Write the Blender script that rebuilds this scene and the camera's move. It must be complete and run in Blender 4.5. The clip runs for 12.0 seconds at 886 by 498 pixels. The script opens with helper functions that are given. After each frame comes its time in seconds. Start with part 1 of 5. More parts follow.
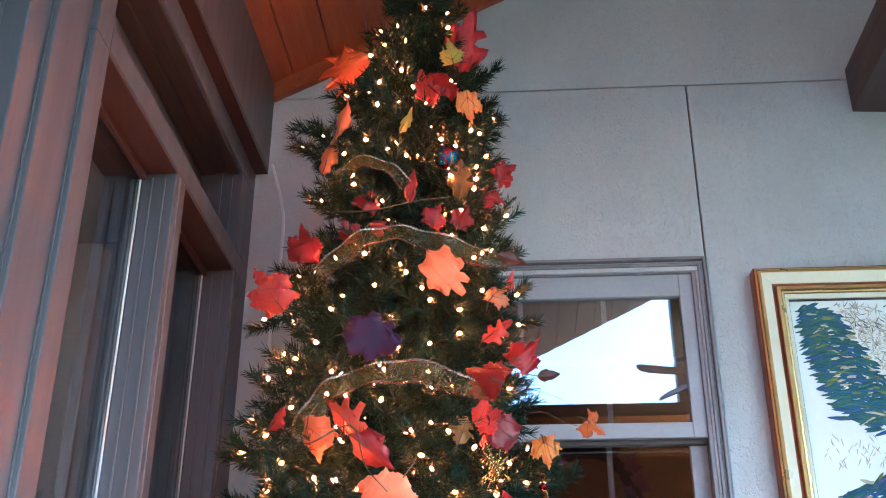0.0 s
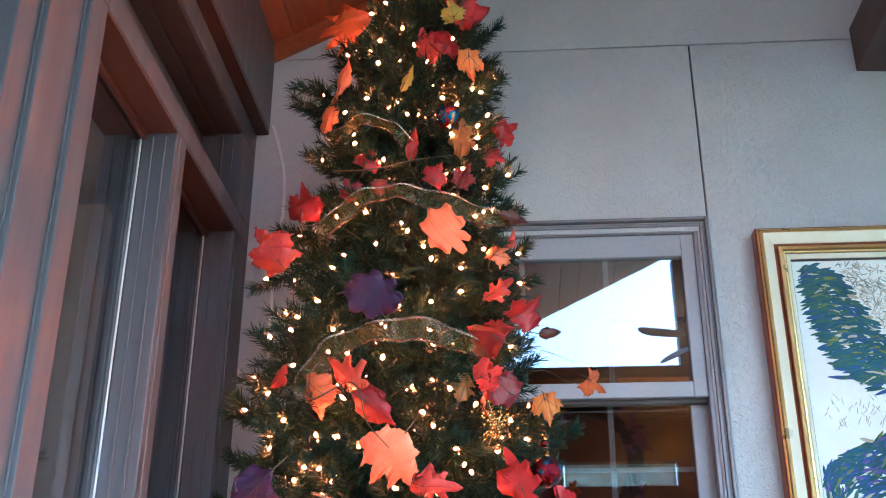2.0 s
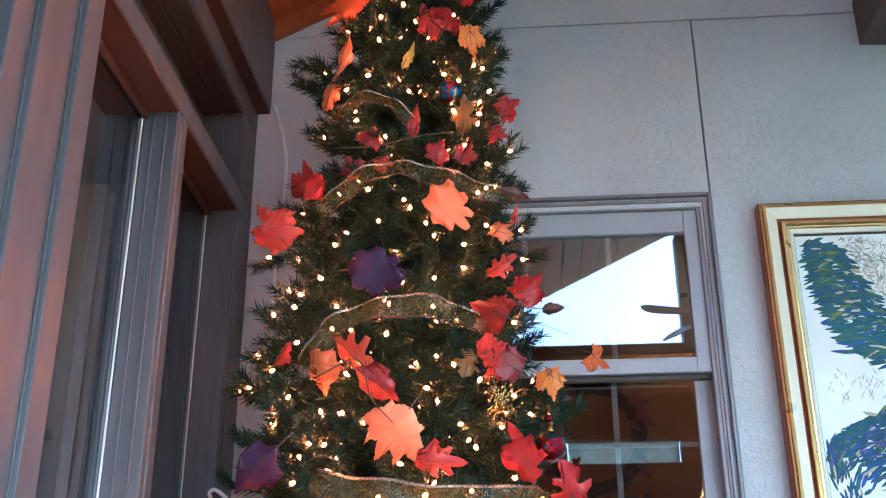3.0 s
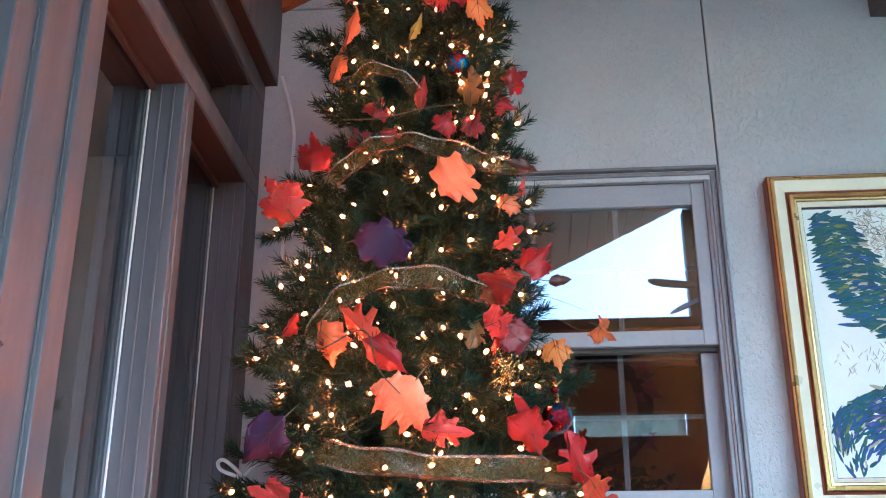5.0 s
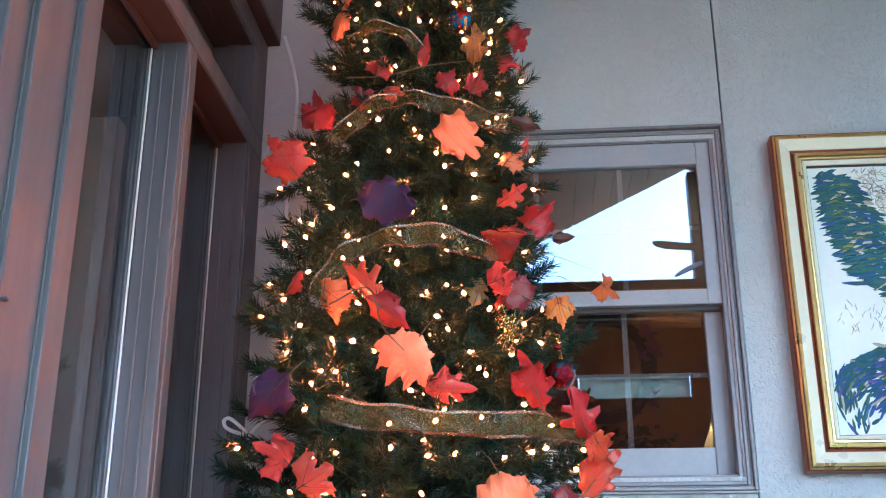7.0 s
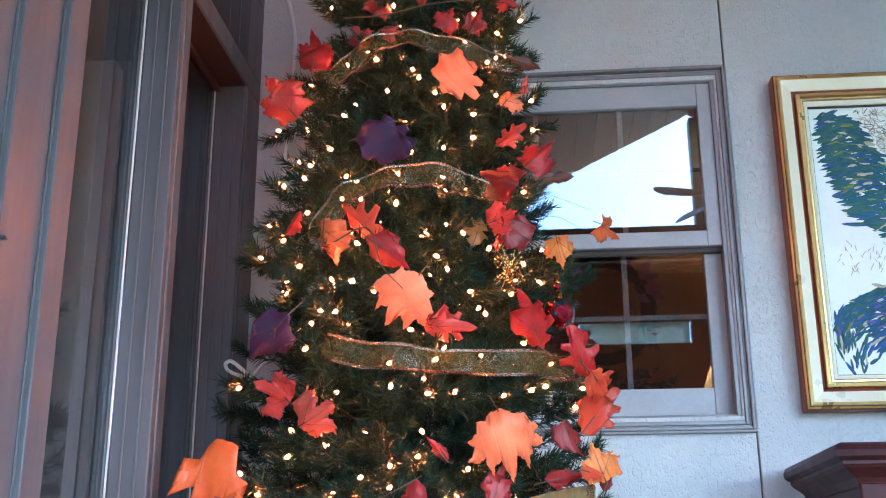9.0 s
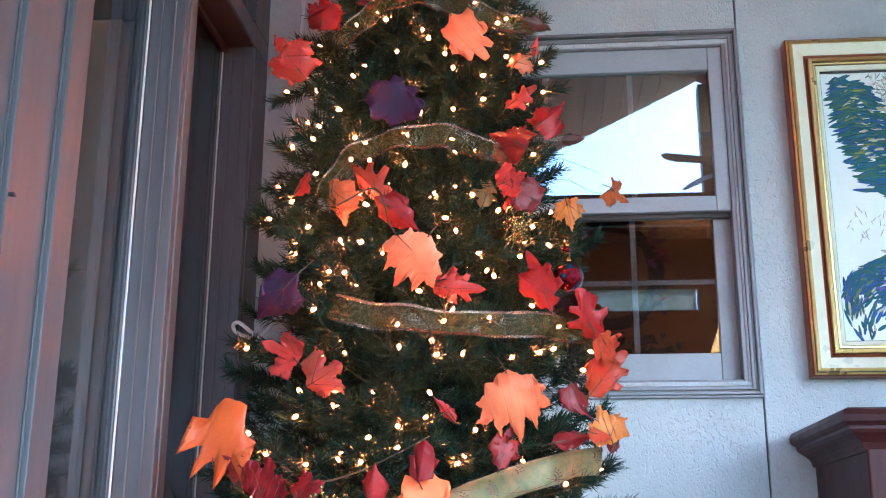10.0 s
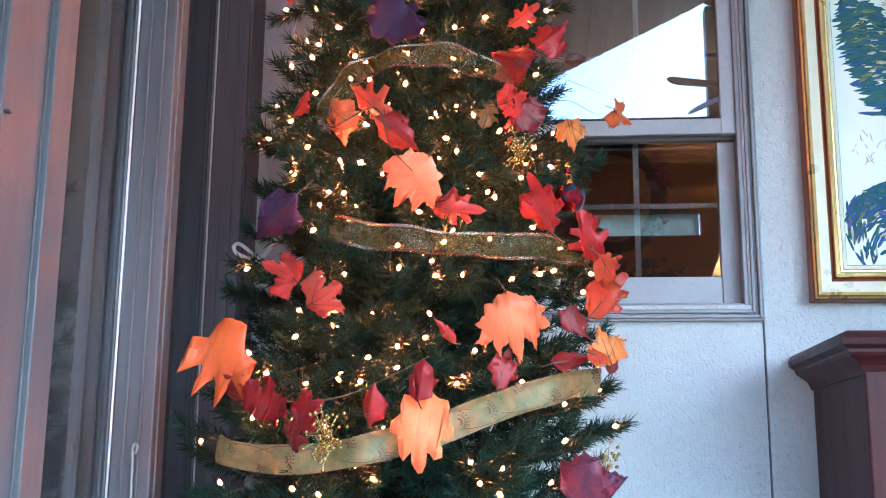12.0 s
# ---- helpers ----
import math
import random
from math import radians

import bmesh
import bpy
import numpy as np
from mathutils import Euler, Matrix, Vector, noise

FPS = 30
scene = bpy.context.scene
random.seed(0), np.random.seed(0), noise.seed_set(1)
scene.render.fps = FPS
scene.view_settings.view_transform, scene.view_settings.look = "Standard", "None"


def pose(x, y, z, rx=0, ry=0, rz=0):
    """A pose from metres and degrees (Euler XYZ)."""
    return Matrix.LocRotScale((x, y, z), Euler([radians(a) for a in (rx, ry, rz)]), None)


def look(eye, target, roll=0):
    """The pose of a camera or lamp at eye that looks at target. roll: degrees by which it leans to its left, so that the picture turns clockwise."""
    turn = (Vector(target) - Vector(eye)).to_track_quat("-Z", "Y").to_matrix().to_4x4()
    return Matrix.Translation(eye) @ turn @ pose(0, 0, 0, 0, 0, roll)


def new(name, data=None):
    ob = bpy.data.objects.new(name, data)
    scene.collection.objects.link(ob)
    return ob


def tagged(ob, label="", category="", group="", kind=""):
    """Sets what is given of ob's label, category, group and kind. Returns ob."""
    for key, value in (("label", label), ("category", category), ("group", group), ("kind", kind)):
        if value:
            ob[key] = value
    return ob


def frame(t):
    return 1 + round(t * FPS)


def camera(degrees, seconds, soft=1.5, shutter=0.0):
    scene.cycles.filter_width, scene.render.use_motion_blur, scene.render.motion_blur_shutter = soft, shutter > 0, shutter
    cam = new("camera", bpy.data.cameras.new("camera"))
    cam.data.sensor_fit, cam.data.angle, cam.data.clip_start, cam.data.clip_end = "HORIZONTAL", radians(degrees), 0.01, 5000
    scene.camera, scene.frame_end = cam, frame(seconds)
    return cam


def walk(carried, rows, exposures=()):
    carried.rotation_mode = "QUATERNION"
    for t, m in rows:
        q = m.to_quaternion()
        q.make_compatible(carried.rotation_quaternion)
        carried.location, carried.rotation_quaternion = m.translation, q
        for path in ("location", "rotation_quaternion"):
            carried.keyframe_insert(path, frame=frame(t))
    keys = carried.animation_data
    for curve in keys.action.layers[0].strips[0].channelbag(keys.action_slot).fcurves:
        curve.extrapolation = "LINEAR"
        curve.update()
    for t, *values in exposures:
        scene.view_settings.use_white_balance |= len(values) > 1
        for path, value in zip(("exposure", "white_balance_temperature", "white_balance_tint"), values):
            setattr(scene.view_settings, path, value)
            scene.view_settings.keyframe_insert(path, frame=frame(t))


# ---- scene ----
cam = camera(44.5, 12.0, soft=1.1)
PATH = [
    (0, (-0.014, -0.019, 1.269), (-0.135, 1.776, 2.144), 0.1),
    (0.5, (-0.011, -0.014, 1.262), (-0.132, 1.786, 2.125), 0.0),
    (1, (-0.013, -0.011, 1.259), (-0.135, 1.799, 2.103), 0.1),
    (1.5, (-0.013, -0.011, 1.254), (-0.138, 1.805, 2.082), 0.1),
    (2, (-0.012, -0.009, 1.253), (-0.139, 1.812, 2.071), 0.1),
    (2.5, (-0.013, -0.007, 1.25), (-0.142, 1.819, 2.057), -0.0),
    (3, (-0.014, -0.004, 1.244), (-0.146, 1.83, 2.029), -0.3),
    (5, (-0.012, -0.005, 1.238), (-0.16, 1.847, 1.979), -0.0),
    (5.5, (-0.01, -0.005, 1.232), (-0.165, 1.852, 1.961), 0.1),
    (6, (-0.008, -0.005, 1.23), (-0.167, 1.861, 1.934), 0.1),
    (6.5, (-0.009, -0.003, 1.224), (-0.168, 1.867, 1.914), -0.0),
    (8.5, (-0.006, 0.006, 1.208), (-0.167, 1.898, 1.836), -0.2),
    (9, (-0.005, 0.009, 1.197), (-0.169, 1.911, 1.792), -0.3),
    (9.5, (-0.012, 0.019, 1.192), (-0.179, 1.928, 1.763), -0.2),
    (10, (-0.013, 0.019, 1.187), (-0.189, 1.937, 1.724), 0.2),
    (10.5, (-0.014, 0.019, 1.183), (-0.196, 1.943, 1.698), 0.6),
    (11, (-0.001, 0.018, 1.188), (-0.189, 1.955, 1.649), 0.7),
    (11.5, (-0.009, 0.03, 1.183), (-0.189, 1.976, 1.606), 0.5),
    (12, (-0.008, 0.034, 1.181), (-0.192, 1.984, 1.584), 0.5),
]
walk(cam, [(t, look(eye, target, roll)) for t, eye, target, roll in PATH], exposures=[(0, 3.0, 4430, 1), (6, 2.91, 4430, 1), (10, 2.90, 4430, 1), (12, 3.03, 4430, 1)])
# ---- light ----
world = bpy.data.worlds.new("sky")
scene.world = world
world.use_nodes = True
wn = world.node_tree
bg = wn.nodes["Background"]
sky = wn.nodes.new("ShaderNodeTexSky")
sky.sky_type = "NISHITA"
sky.sun_disc = False
sky.sun_elevation = radians(38)
sky.sun_rotation = radians(130)
sky.air_density, sky.dust_density, sky.ozone_density = 1.0, 2.5, 1.5
wn.links.new(sky.outputs[0], bg.inputs[0])
bg.inputs[1].default_value = 0.15
sun = new("sun", bpy.data.lights.new("sun", "SUN"))
sun.data.energy, sun.data.angle, sun.data.color = 1.2, radians(12), (1.0, 0.96, 0.9)
sun.matrix_world = look((0, 0, 10), (0 - 6.0, 0 + 5.0, 10 - 6.1))


# ---- materials ----
def node(nt, kind, **props):
    n = nt.nodes.new(kind)
    for k, v in props.items():
        n.inputs[k].default_value = v
    return n


def mat(name, a, b=None, rough=0.6, metal=0.0, scale=6.0, fine=60.0, bump=0.2, stretch=(1, 1, 1), dirt=0.25, per_object=0.0,
        spec=0.5, through_light=0.0, coat=0.0):
    """Two colours mixed by a broad and a fine noise, with fine relief; stretch gives grain a direction."""
    m = bpy.data.materials.new(name)
    m.use_nodes = True
    nt = m.node_tree
    bs = nt.nodes["Principled BSDF"]
    b = b or tuple(c * 0.8 for c in a)
    tc = nt.nodes.new("ShaderNodeTexCoord")
    mp = nt.nodes.new("ShaderNodeMapping")
    mp.inputs["Scale"].default_value = stretch
    nt.links.new(tc.outputs["Object"], mp.inputs[0])
    n1 = node(nt, "ShaderNodeTexNoise", Scale=scale, Detail=4.0, Roughness=0.6)
    n2 = node(nt, "ShaderNodeTexNoise", Scale=fine, Detail=5.0, Roughness=0.65)
    nt.links.new(mp.outputs[0], n1.inputs["Vector"])
    nt.links.new(mp.outputs[0], n2.inputs["Vector"])
    add = nt.nodes.new("ShaderNodeMath")
    add.operation = "MULTIPLY_ADD"
    nt.links.new(n2.outputs[0], add.inputs[0])
    add.inputs[1].default_value = 0.5
    nt.links.new(n1.outputs[0], add.inputs[2])
    ramp = nt.nodes.new("ShaderNodeMapRange")
    ramp.inputs["From Min"].default_value, ramp.inputs["From Max"].default_value = 0.55, 0.95
    nt.links.new(add.outputs[0], ramp.inputs["Value"])
    mix = nt.nodes.new("ShaderNodeMix")
    mix.data_type = "RGBA"
    mix.inputs[6].default_value, mix.inputs[7].default_value = (*a, 1), (*b, 1)
    nt.links.new(ramp.outputs[0], mix.inputs[0])
    out = mix.outputs[2]
    if per_object:
        oi = nt.nodes.new("ShaderNodeObjectInfo")
        hs = nt.nodes.new("ShaderNodeHueSaturation")
        mr = nt.nodes.new("ShaderNodeMapRange")
        mr.inputs["To Min"].default_value, mr.inputs["To Max"].default_value = 1 - per_object, 1 + per_object
        nt.links.new(oi.outputs["Random"], mr.inputs["Value"])
        nt.links.new(mr.outputs[0], hs.inputs["Value"])
        nt.links.new(out, hs.inputs["Color"])
        out = hs.outputs[0]
    nt.links.new(out, bs.inputs["Base Color"])
    bs.inputs["Metallic"].default_value = metal
    bs.inputs["Specular IOR Level"].default_value = spec
    bs.inputs["Coat Weight"].default_value = coat
    rr = nt.nodes.new("ShaderNodeMapRange")
    rr.inputs["To Min"].default_value, rr.inputs["To Max"].default_value = max(rough - dirt * 0.4, 0.03), min(rough + dirt * 0.4, 1)
    nt.links.new(n1.outputs[0], rr.inputs["Value"])
    nt.links.new(rr.outputs[0], bs.inputs["Roughness"])
    if bump:
        bp = nt.nodes.new("ShaderNodeBump")
        bp.inputs["Strength"].default_value, bp.inputs["Distance"].default_value = bump, 0.004
        nt.links.new(n2.outputs[0], bp.inputs["Height"])
        nt.links.new(bp.outputs[0], bs.inputs["Normal"])
    if through_light:
        tr = nt.nodes.new("ShaderNodeBsdfTranslucent")
        nt.links.new(out, tr.inputs[0])
        mx = nt.nodes.new("ShaderNodeMixShader")
        mx.inputs[0].default_value = through_light
        nt.links.new(bs.outputs[0], mx.inputs[1])
        nt.links.new(tr.outputs[0], mx.inputs[2])
        nt.links.new(mx.outputs[0], nt.nodes["Material Output"].inputs[0])
    return m


def glow(name, colour, strength):
    m = bpy.data.materials.new(name)
    m.use_nodes = True
    bs = m.node_tree.nodes["Principled BSDF"]
    bs.inputs["Base Color"].default_value = (*colour, 1)
    bs.inputs["Emission Color"].default_value = (*colour, 1)
    bs.inputs["Emission Strength"].default_value = strength
    return m


def pane_glass(name, mirror, tint):
    """Coated window glass: part mirror, part clear."""
    m = bpy.data.materials.new(name)
    m.use_nodes = True
    nt = m.node_tree
    gl = nt.nodes.new("ShaderNodeBsdfGlossy")
    gl.inputs["Roughness"].default_value = 0.0
    tr = nt.nodes.new("ShaderNodeBsdfTransparent")
    tr.inputs[0].default_value = (*tint, 1)
    mx = nt.nodes.new("ShaderNodeMixShader")
    mx.inputs[0].default_value = mirror
    nt.links.new(tr.outputs[0], mx.inputs[1])
    nt.links.new(gl.outputs[0], mx.inputs[2])
    nt.links.new(mx.outputs[0], nt.nodes["Material Output"].inputs[0])
    return m


def stucco_mat():
    m = mat("stucco", (0.60, 0.60, 0.575), (0.52, 0.525, 0.51), rough=0.9, scale=2.2, fine=38, bump=0.0, spec=0.2)
    nt = m.node_tree
    bs = nt.nodes["Principled BSDF"]
    tc = nt.nodes["Texture Coordinate"]
    mp = nt.nodes.new("ShaderNodeMapping")
    mp.inputs["Scale"].default_value = (1.0, 1.0, 0.6)
    nt.links.new(tc.outputs["Object"], mp.inputs[0])
    coarse = node(nt, "ShaderNodeTexNoise", Scale=125.0, Detail=2.0, Roughness=0.5, Distortion=0.6)
    grain = node(nt, "ShaderNodeTexNoise", Scale=240.0, Detail=3.0)
    nt.links.new(mp.outputs[0], coarse.inputs["Vector"])
    nt.links.new(tc.outputs["Object"], grain.inputs["Vector"])
    cr = nt.nodes.new("ShaderNodeMapRange")
    cr.interpolation_type = "SMOOTHSTEP"
    cr.inputs["From Min"].default_value, cr.inputs["From Max"].default_value = 0.32, 0.50
    nt.links.new(coarse.outputs[0], cr.inputs["Value"])
    su = nt.nodes.new("ShaderNodeMath")
    su.operation = "MULTIPLY_ADD"
    nt.links.new(grain.outputs[0], su.inputs[0])
    su.inputs[1].default_value = 0.45
    nt.links.new(cr.outputs[0], su.inputs[2])
    bp = nt.nodes.new("ShaderNodeBump")
    bp.inputs["Strength"].default_value, bp.inputs["Distance"].default_value = 0.62, 0.004
    nt.links.new(su.outputs[0], bp.inputs["Height"])
    nt.links.new(bp.outputs[0], bs.inputs["Normal"])
    return m


STUCCO = stucco_mat()
TAUPE = mat("taupe_paint", (0.100, 0.097, 0.101), (0.083, 0.079, 0.083), rough=0.36, scale=4, fine=90, bump=0.06, stretch=(6, 6, 0.6), spec=0.35)
WINDOW_PAINT = mat("grey_window_paint", (0.40, 0.39, 0.385), (0.34, 0.33, 0.33), rough=0.4, scale=5, fine=80, bump=0.06)
CASING = mat("taupe_casing", (0.25, 0.225, 0.22), (0.2, 0.18, 0.18), rough=0.25, scale=5, fine=80, bump=0.08)
REDWOOD = mat("red_cedar_board", (0.38, 0.085, 0.020), (0.24, 0.048, 0.013), rough=0.4, scale=3.0, fine=26, bump=0.15, stretch=(5, 0.35, 5), per_object=0.18)
STAIN = mat("brown_stain_wood", (0.062, 0.024, 0.015), (0.040, 0.016, 0.011), rough=0.45, scale=4, fine=40, bump=0.15, stretch=(6, 0.5, 6))
SOFFIT = mat("dark_brown_soffit", (0.052, 0.037, 0.032), (0.038, 0.027, 0.023), rough=0.5, scale=4, fine=40, bump=0.12, stretch=(6, 0.5, 6))
BEAM_BROWN = mat("brown_beam_paint", (0.09, 0.062, 0.052), (0.07, 0.048, 0.04), rough=0.55, scale=4, fine=50, bump=0.15, stretch=(6, 0.6, 6))
SHADE_PANEL = mat("milky_panel", (0.5, 0.52, 0.5), (0.30, 0.34, 0.28), rough=0.6, scale=14, fine=50, bump=0.1, through_light=0.75)
DARK_SASH = mat("dark_sash", (0.03, 0.035, 0.042), (0.02, 0.023, 0.028), rough=0.35, bump=0.0)
METAL = mat("bright_aluminium", (0.75, 0.75, 0.74), (0.62, 0.62, 0.6), rough=0.3, metal=1.0, bump=0.0)
GLASS = pane_glass("coated_window_glass", 0.28, (0.72, 0.72, 0.72))
DOOR_GLASS = pane_glass("door_glass", 0.30, (0.8, 0.82, 0.82))
MUNTIN = mat("white_muntin_bar", (0.78, 0.8, 0.8), (0.7, 0.72, 0.72), rough=0.4, bump=0.0)
GOLD = mat("gilt_frame", (0.86, 0.62, 0.22), (0.72, 0.48, 0.15), rough=0.3, metal=0.6, scale=8, fine=70, bump=0.12)
# shadow lines of the frame's grooves and the sash gap, put in as near-black
GOLD_DARK = mat("dark_gilt_shadow_line", (0.05, 0.03, 0.015), (0.03, 0.018, 0.01), rough=0.5, bump=0.1)
GOLD_RED = mat("red_bole_gilt", (0.36, 0.13, 0.06), (0.24, 0.08, 0.04), rough=0.4, metal=0.6, scale=10, fine=80, bump=0.12)
# paler copy of the gilt: the sky sheen on the cove is in its colour
GOLD_PALE = mat("pale_gilt_sky_sheen", (0.93, 0.87, 0.66), (0.88, 0.80, 0.55), rough=0.3, metal=0.12, scale=8, fine=70, bump=0.1)
CHERRY = mat("dark_cherry_wood", (0.060, 0.013, 0.010), (0.030, 0.008, 0.008), rough=0.42, scale=2.5, fine=24, bump=0.06, stretch=(6, 6, 0.45), spec=0.18)
INTERIOR_TAN = mat("tan_plaster", (0.42, 0.19, 0.075), (0.36, 0.16, 0.06), rough=0.8, scale=3, fine=60, bump=0.1)
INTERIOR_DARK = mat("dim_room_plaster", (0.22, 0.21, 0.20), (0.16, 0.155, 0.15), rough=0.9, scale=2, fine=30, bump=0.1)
PANEL_BEIGE = mat("beige_panel", (0.42, 0.40, 0.33), (0.35, 0.335, 0.28), rough=0.8, scale=3, fine=60, bump=0.05)
WHITE_STRIP = mat("white_glazing_bead", (0.62, 0.63, 0.60), (0.54, 0.55, 0.52), rough=0.35, bump=0.0)
SOUTH_BROWN = mat("brown_board_wall", (0.09, 0.04, 0.02), (0.065, 0.03, 0.015), rough=0.7, scale=3, fine=40, bump=0.1)
CABLE_WHITE = mat("white_cable_plastic", (0.85, 0.83, 0.80), (0.78, 0.76, 0.74), rough=0.4, bump=0.0)
FLOOR_MAT = mat("concrete_floor", (0.19, 0.18, 0.17), (0.14, 0.135, 0.13), rough=0.8, scale=1.5, fine=40, bump=0.2)
GROUND_MAT = mat("lawn_ground", (0.07, 0.11, 0.035), (0.12, 0.12, 0.06), rough=0.95, scale=0.4, fine=9, bump=0.3)


# ---- building helpers ----
def mesh_of(name, bm, material):
    me = bpy.data.meshes.new(name)
    bm.to_mesh(me)
    bm.free()
    me.materials.append(material)
    return me


def part(name, bm, material, parent=None, label="", smooth=False):
    """One mesh object out of a bmesh, under a thing or a part."""
    me = mesh_of(name, bm, material)
    if smooth:
        for p in me.polygons:
            p.use_smooth = True
    ob = new(name, me)
    if parent:
        ob.parent = parent
    if label:
        tagged(ob, label)
    return ob


def box(bm, x0, x1, y0, y1, z0, z1, bevel=0.0):
    vs = [bm.verts.new((x, y, z)) for x in (x0, x1) for y in (y0, y1) for z in (z0, z1)]
    fs = [bm.faces.new([vs[i] for i in q]) for q in ((0, 1, 3, 2), (4, 6, 7, 5), (0, 4, 5, 1), (2, 3, 7, 6), (0, 2, 6, 4), (1, 5, 7, 3))]
    if bevel:
        es = {e for f in fs for e in f.edges}
        bmesh.ops.bevel(bm, geom=list(es), offset=bevel, segments=2, affect="EDGES", profile=0.5)
    return bm


def boxed(*dims, bevel=0.004):
    return box(bmesh.new(), *dims, bevel=bevel)


def empty(name, x=0, y=0, z=0):
    ob = new(name)
    ob.empty_display_size = 0.05
    ob.location = (x, y, z)
    return ob


def prism(bm, outline, axis, a, b):
    """A straight prism: outline in the two other axes, from a to b along the axis."""
    def at(p, k):
        return (k, p[0], p[1]) if axis == "x" else (p[0], k, p[1]) if axis == "y" else (p[0], p[1], k)
    lo = [bm.verts.new(at(p, a)) for p in outline]
    hi = [bm.verts.new(at(p, b)) for p in outline]
    n = len(outline)
    for i in range(n):
        bm.faces.new((lo[i], lo[(i + 1) % n], hi[(i + 1) % n], hi[i]))
    bm.faces.new(lo[::-1])
    bm.faces.new(hi)
    bmesh.ops.recalc_face_normals(bm, faces=bm.faces[:])
    return bm


def tube(bm, points, radius, sides=8, taper=1.0):
    """A round tube along points."""
    rings = []
    n = len(points)
    for i, p in enumerate(points):
        d = (Vector(points[min(i + 1, n - 1)]) - Vector(points[max(i - 1, 0)])).normalized()
        u = d.orthogonal().normalized()
        if rings:
            u = (last - d * last.dot(d)).normalized()
        last = u
        v = d.cross(u)
        r = radius * (1 + (taper - 1) * i / max(n - 1, 1))
        rings.append([bm.verts.new(Vector(p) + (u * math.cos(a) + v * math.sin(a)) * r) for a in (2 * math.pi * k / sides for k in range(sides))])
    for a, b in zip(rings, rings[1:]):
        for k in range(sides):
            bm.faces.new((a[k], a[(k + 1) % sides], b[(k + 1) % sides], b[k]))
    bm.faces.new(rings[0][::-1])
    bm.faces.new(rings[-1])
    return bm


def smooth_line(points, steps=8):
    """Catmull-Rom line through points."""
    pts = [Vector(p) for p in points]
    pts = [2 * pts[0] - pts[1]] + pts + [2 * pts[-1] - pts[-2]]
    out = []
    for a, b, c, d in zip(pts, pts[1:], pts[2:], pts[3:]):
        for k in range(steps):
            t = k / steps
            out.append(0.5 * ((2 * b) + (c - a) * t + (2 * a - 5 * b + 4 * c - d) * t * t + (3 * b - a - 3 * c + d) * t ** 3))
    return out + [pts[-2]]


# ---- the setting ----
WALL_Y = 3.36           # face of the stucco wall
FRONT_X = -0.925        # face of the window wall
SLOPE = 0.5             # rise of the ceiling
RIDGE_X = 1.22
OPEN_Y = -1.0           # gable end of the roof


def roof_z(x):
    return 3.585 + SLOPE * ((x + 0.88) if x < RIDGE_X else (2 * RIDGE_X - x + 0.88))


ground = tagged(part("ground", boxed(-60, 60, -120, 60, -0.4, -0.2, bevel=0), GROUND_MAT), "flat lawn reaching away from the porch", "ground", kind="structure")
tagged(part("floor", boxed(-0.9, 3.2, -1.2, 3.36, -0.196, 0.0, bevel=0), FLOOR_MAT), "smooth grey concrete porch floor", "floor", kind="structure")

# stucco wall of panels, with the window's hole: x -0.06..0.64, z 1.66..2.84
WX0, WX1, WZ0, WZ1 = -0.45, 0.615, 1.685, 2.81
wall_n = tagged(empty("wall_north", 0, WALL_Y, 0), "pale grey stucco wall of large panels with dark joints", "wall", kind="structure")
backing = boxed(-0.93, WX0, WALL_Y + 0.012, WALL_Y + 0.14, 0, 3.75, bevel=0)
box(backing, WX1, 3.2, WALL_Y + 0.012, WALL_Y + 0.14, 0, 3.75)
box(backing, WX0, WX1, WALL_Y + 0.012, WALL_Y + 0.14, 0, WZ0)
box(backing, WX0, WX1, WALL_Y + 0.012, WALL_Y + 0.14, WZ1, 3.75)
prism(backing, [(-0.93, 3.75), (3.2, 3.75), (3.2, 3.78), (RIDGE_X, 4.72), (-0.6, 3.8)], "y", WALL_Y + 0.012, WALL_Y + 0.14)
JOINT = mat("dark_joint", (0.12, 0.115, 0.11), (0.09, 0.085, 0.08), rough=0.9, bump=0.1)
backing_ob = part("joint_backing", backing, JOINT, wall_n)
backing_ob.location = (0, -WALL_Y, 0)
JX, JZ, G = 0.653, 3.56, 0.003


def panel(x0, x1, z0, z1):
    ob = part("panel", boxed(x0, x1, -0.0, 0.0125, z0, z1, bevel=0.0025), STUCCO, wall_n)
    return ob


# one large panel cut out for the window
cut = [(-0.93, 0), (JX - G, 0), (JX - G, WZ0), (WX0, WZ0), (WX0, WZ1), (JX - G, WZ1), (JX - G, JZ - G), (-0.93, JZ - G)]
part("panel", prism(bmesh.new(), cut, "y", 0, 0.0125), STUCCO, wall_n)
panel(WX1, JX - G, WZ0 + 0.0005, WZ1 - 0.0005)
panel(JX + G, 1.875, 0, JZ - G)
panel(1.882, 3.2, 0, JZ - G)
gable = prism(bmesh.new(), [(-0.93, JZ + G), (3.2, JZ + G), (3.2, 3.62), (RIDGE_X, 4.66), (-0.93, 3.58)], "y", 0, 0.0125)
part("panel", gable, STUCCO, wall_n)

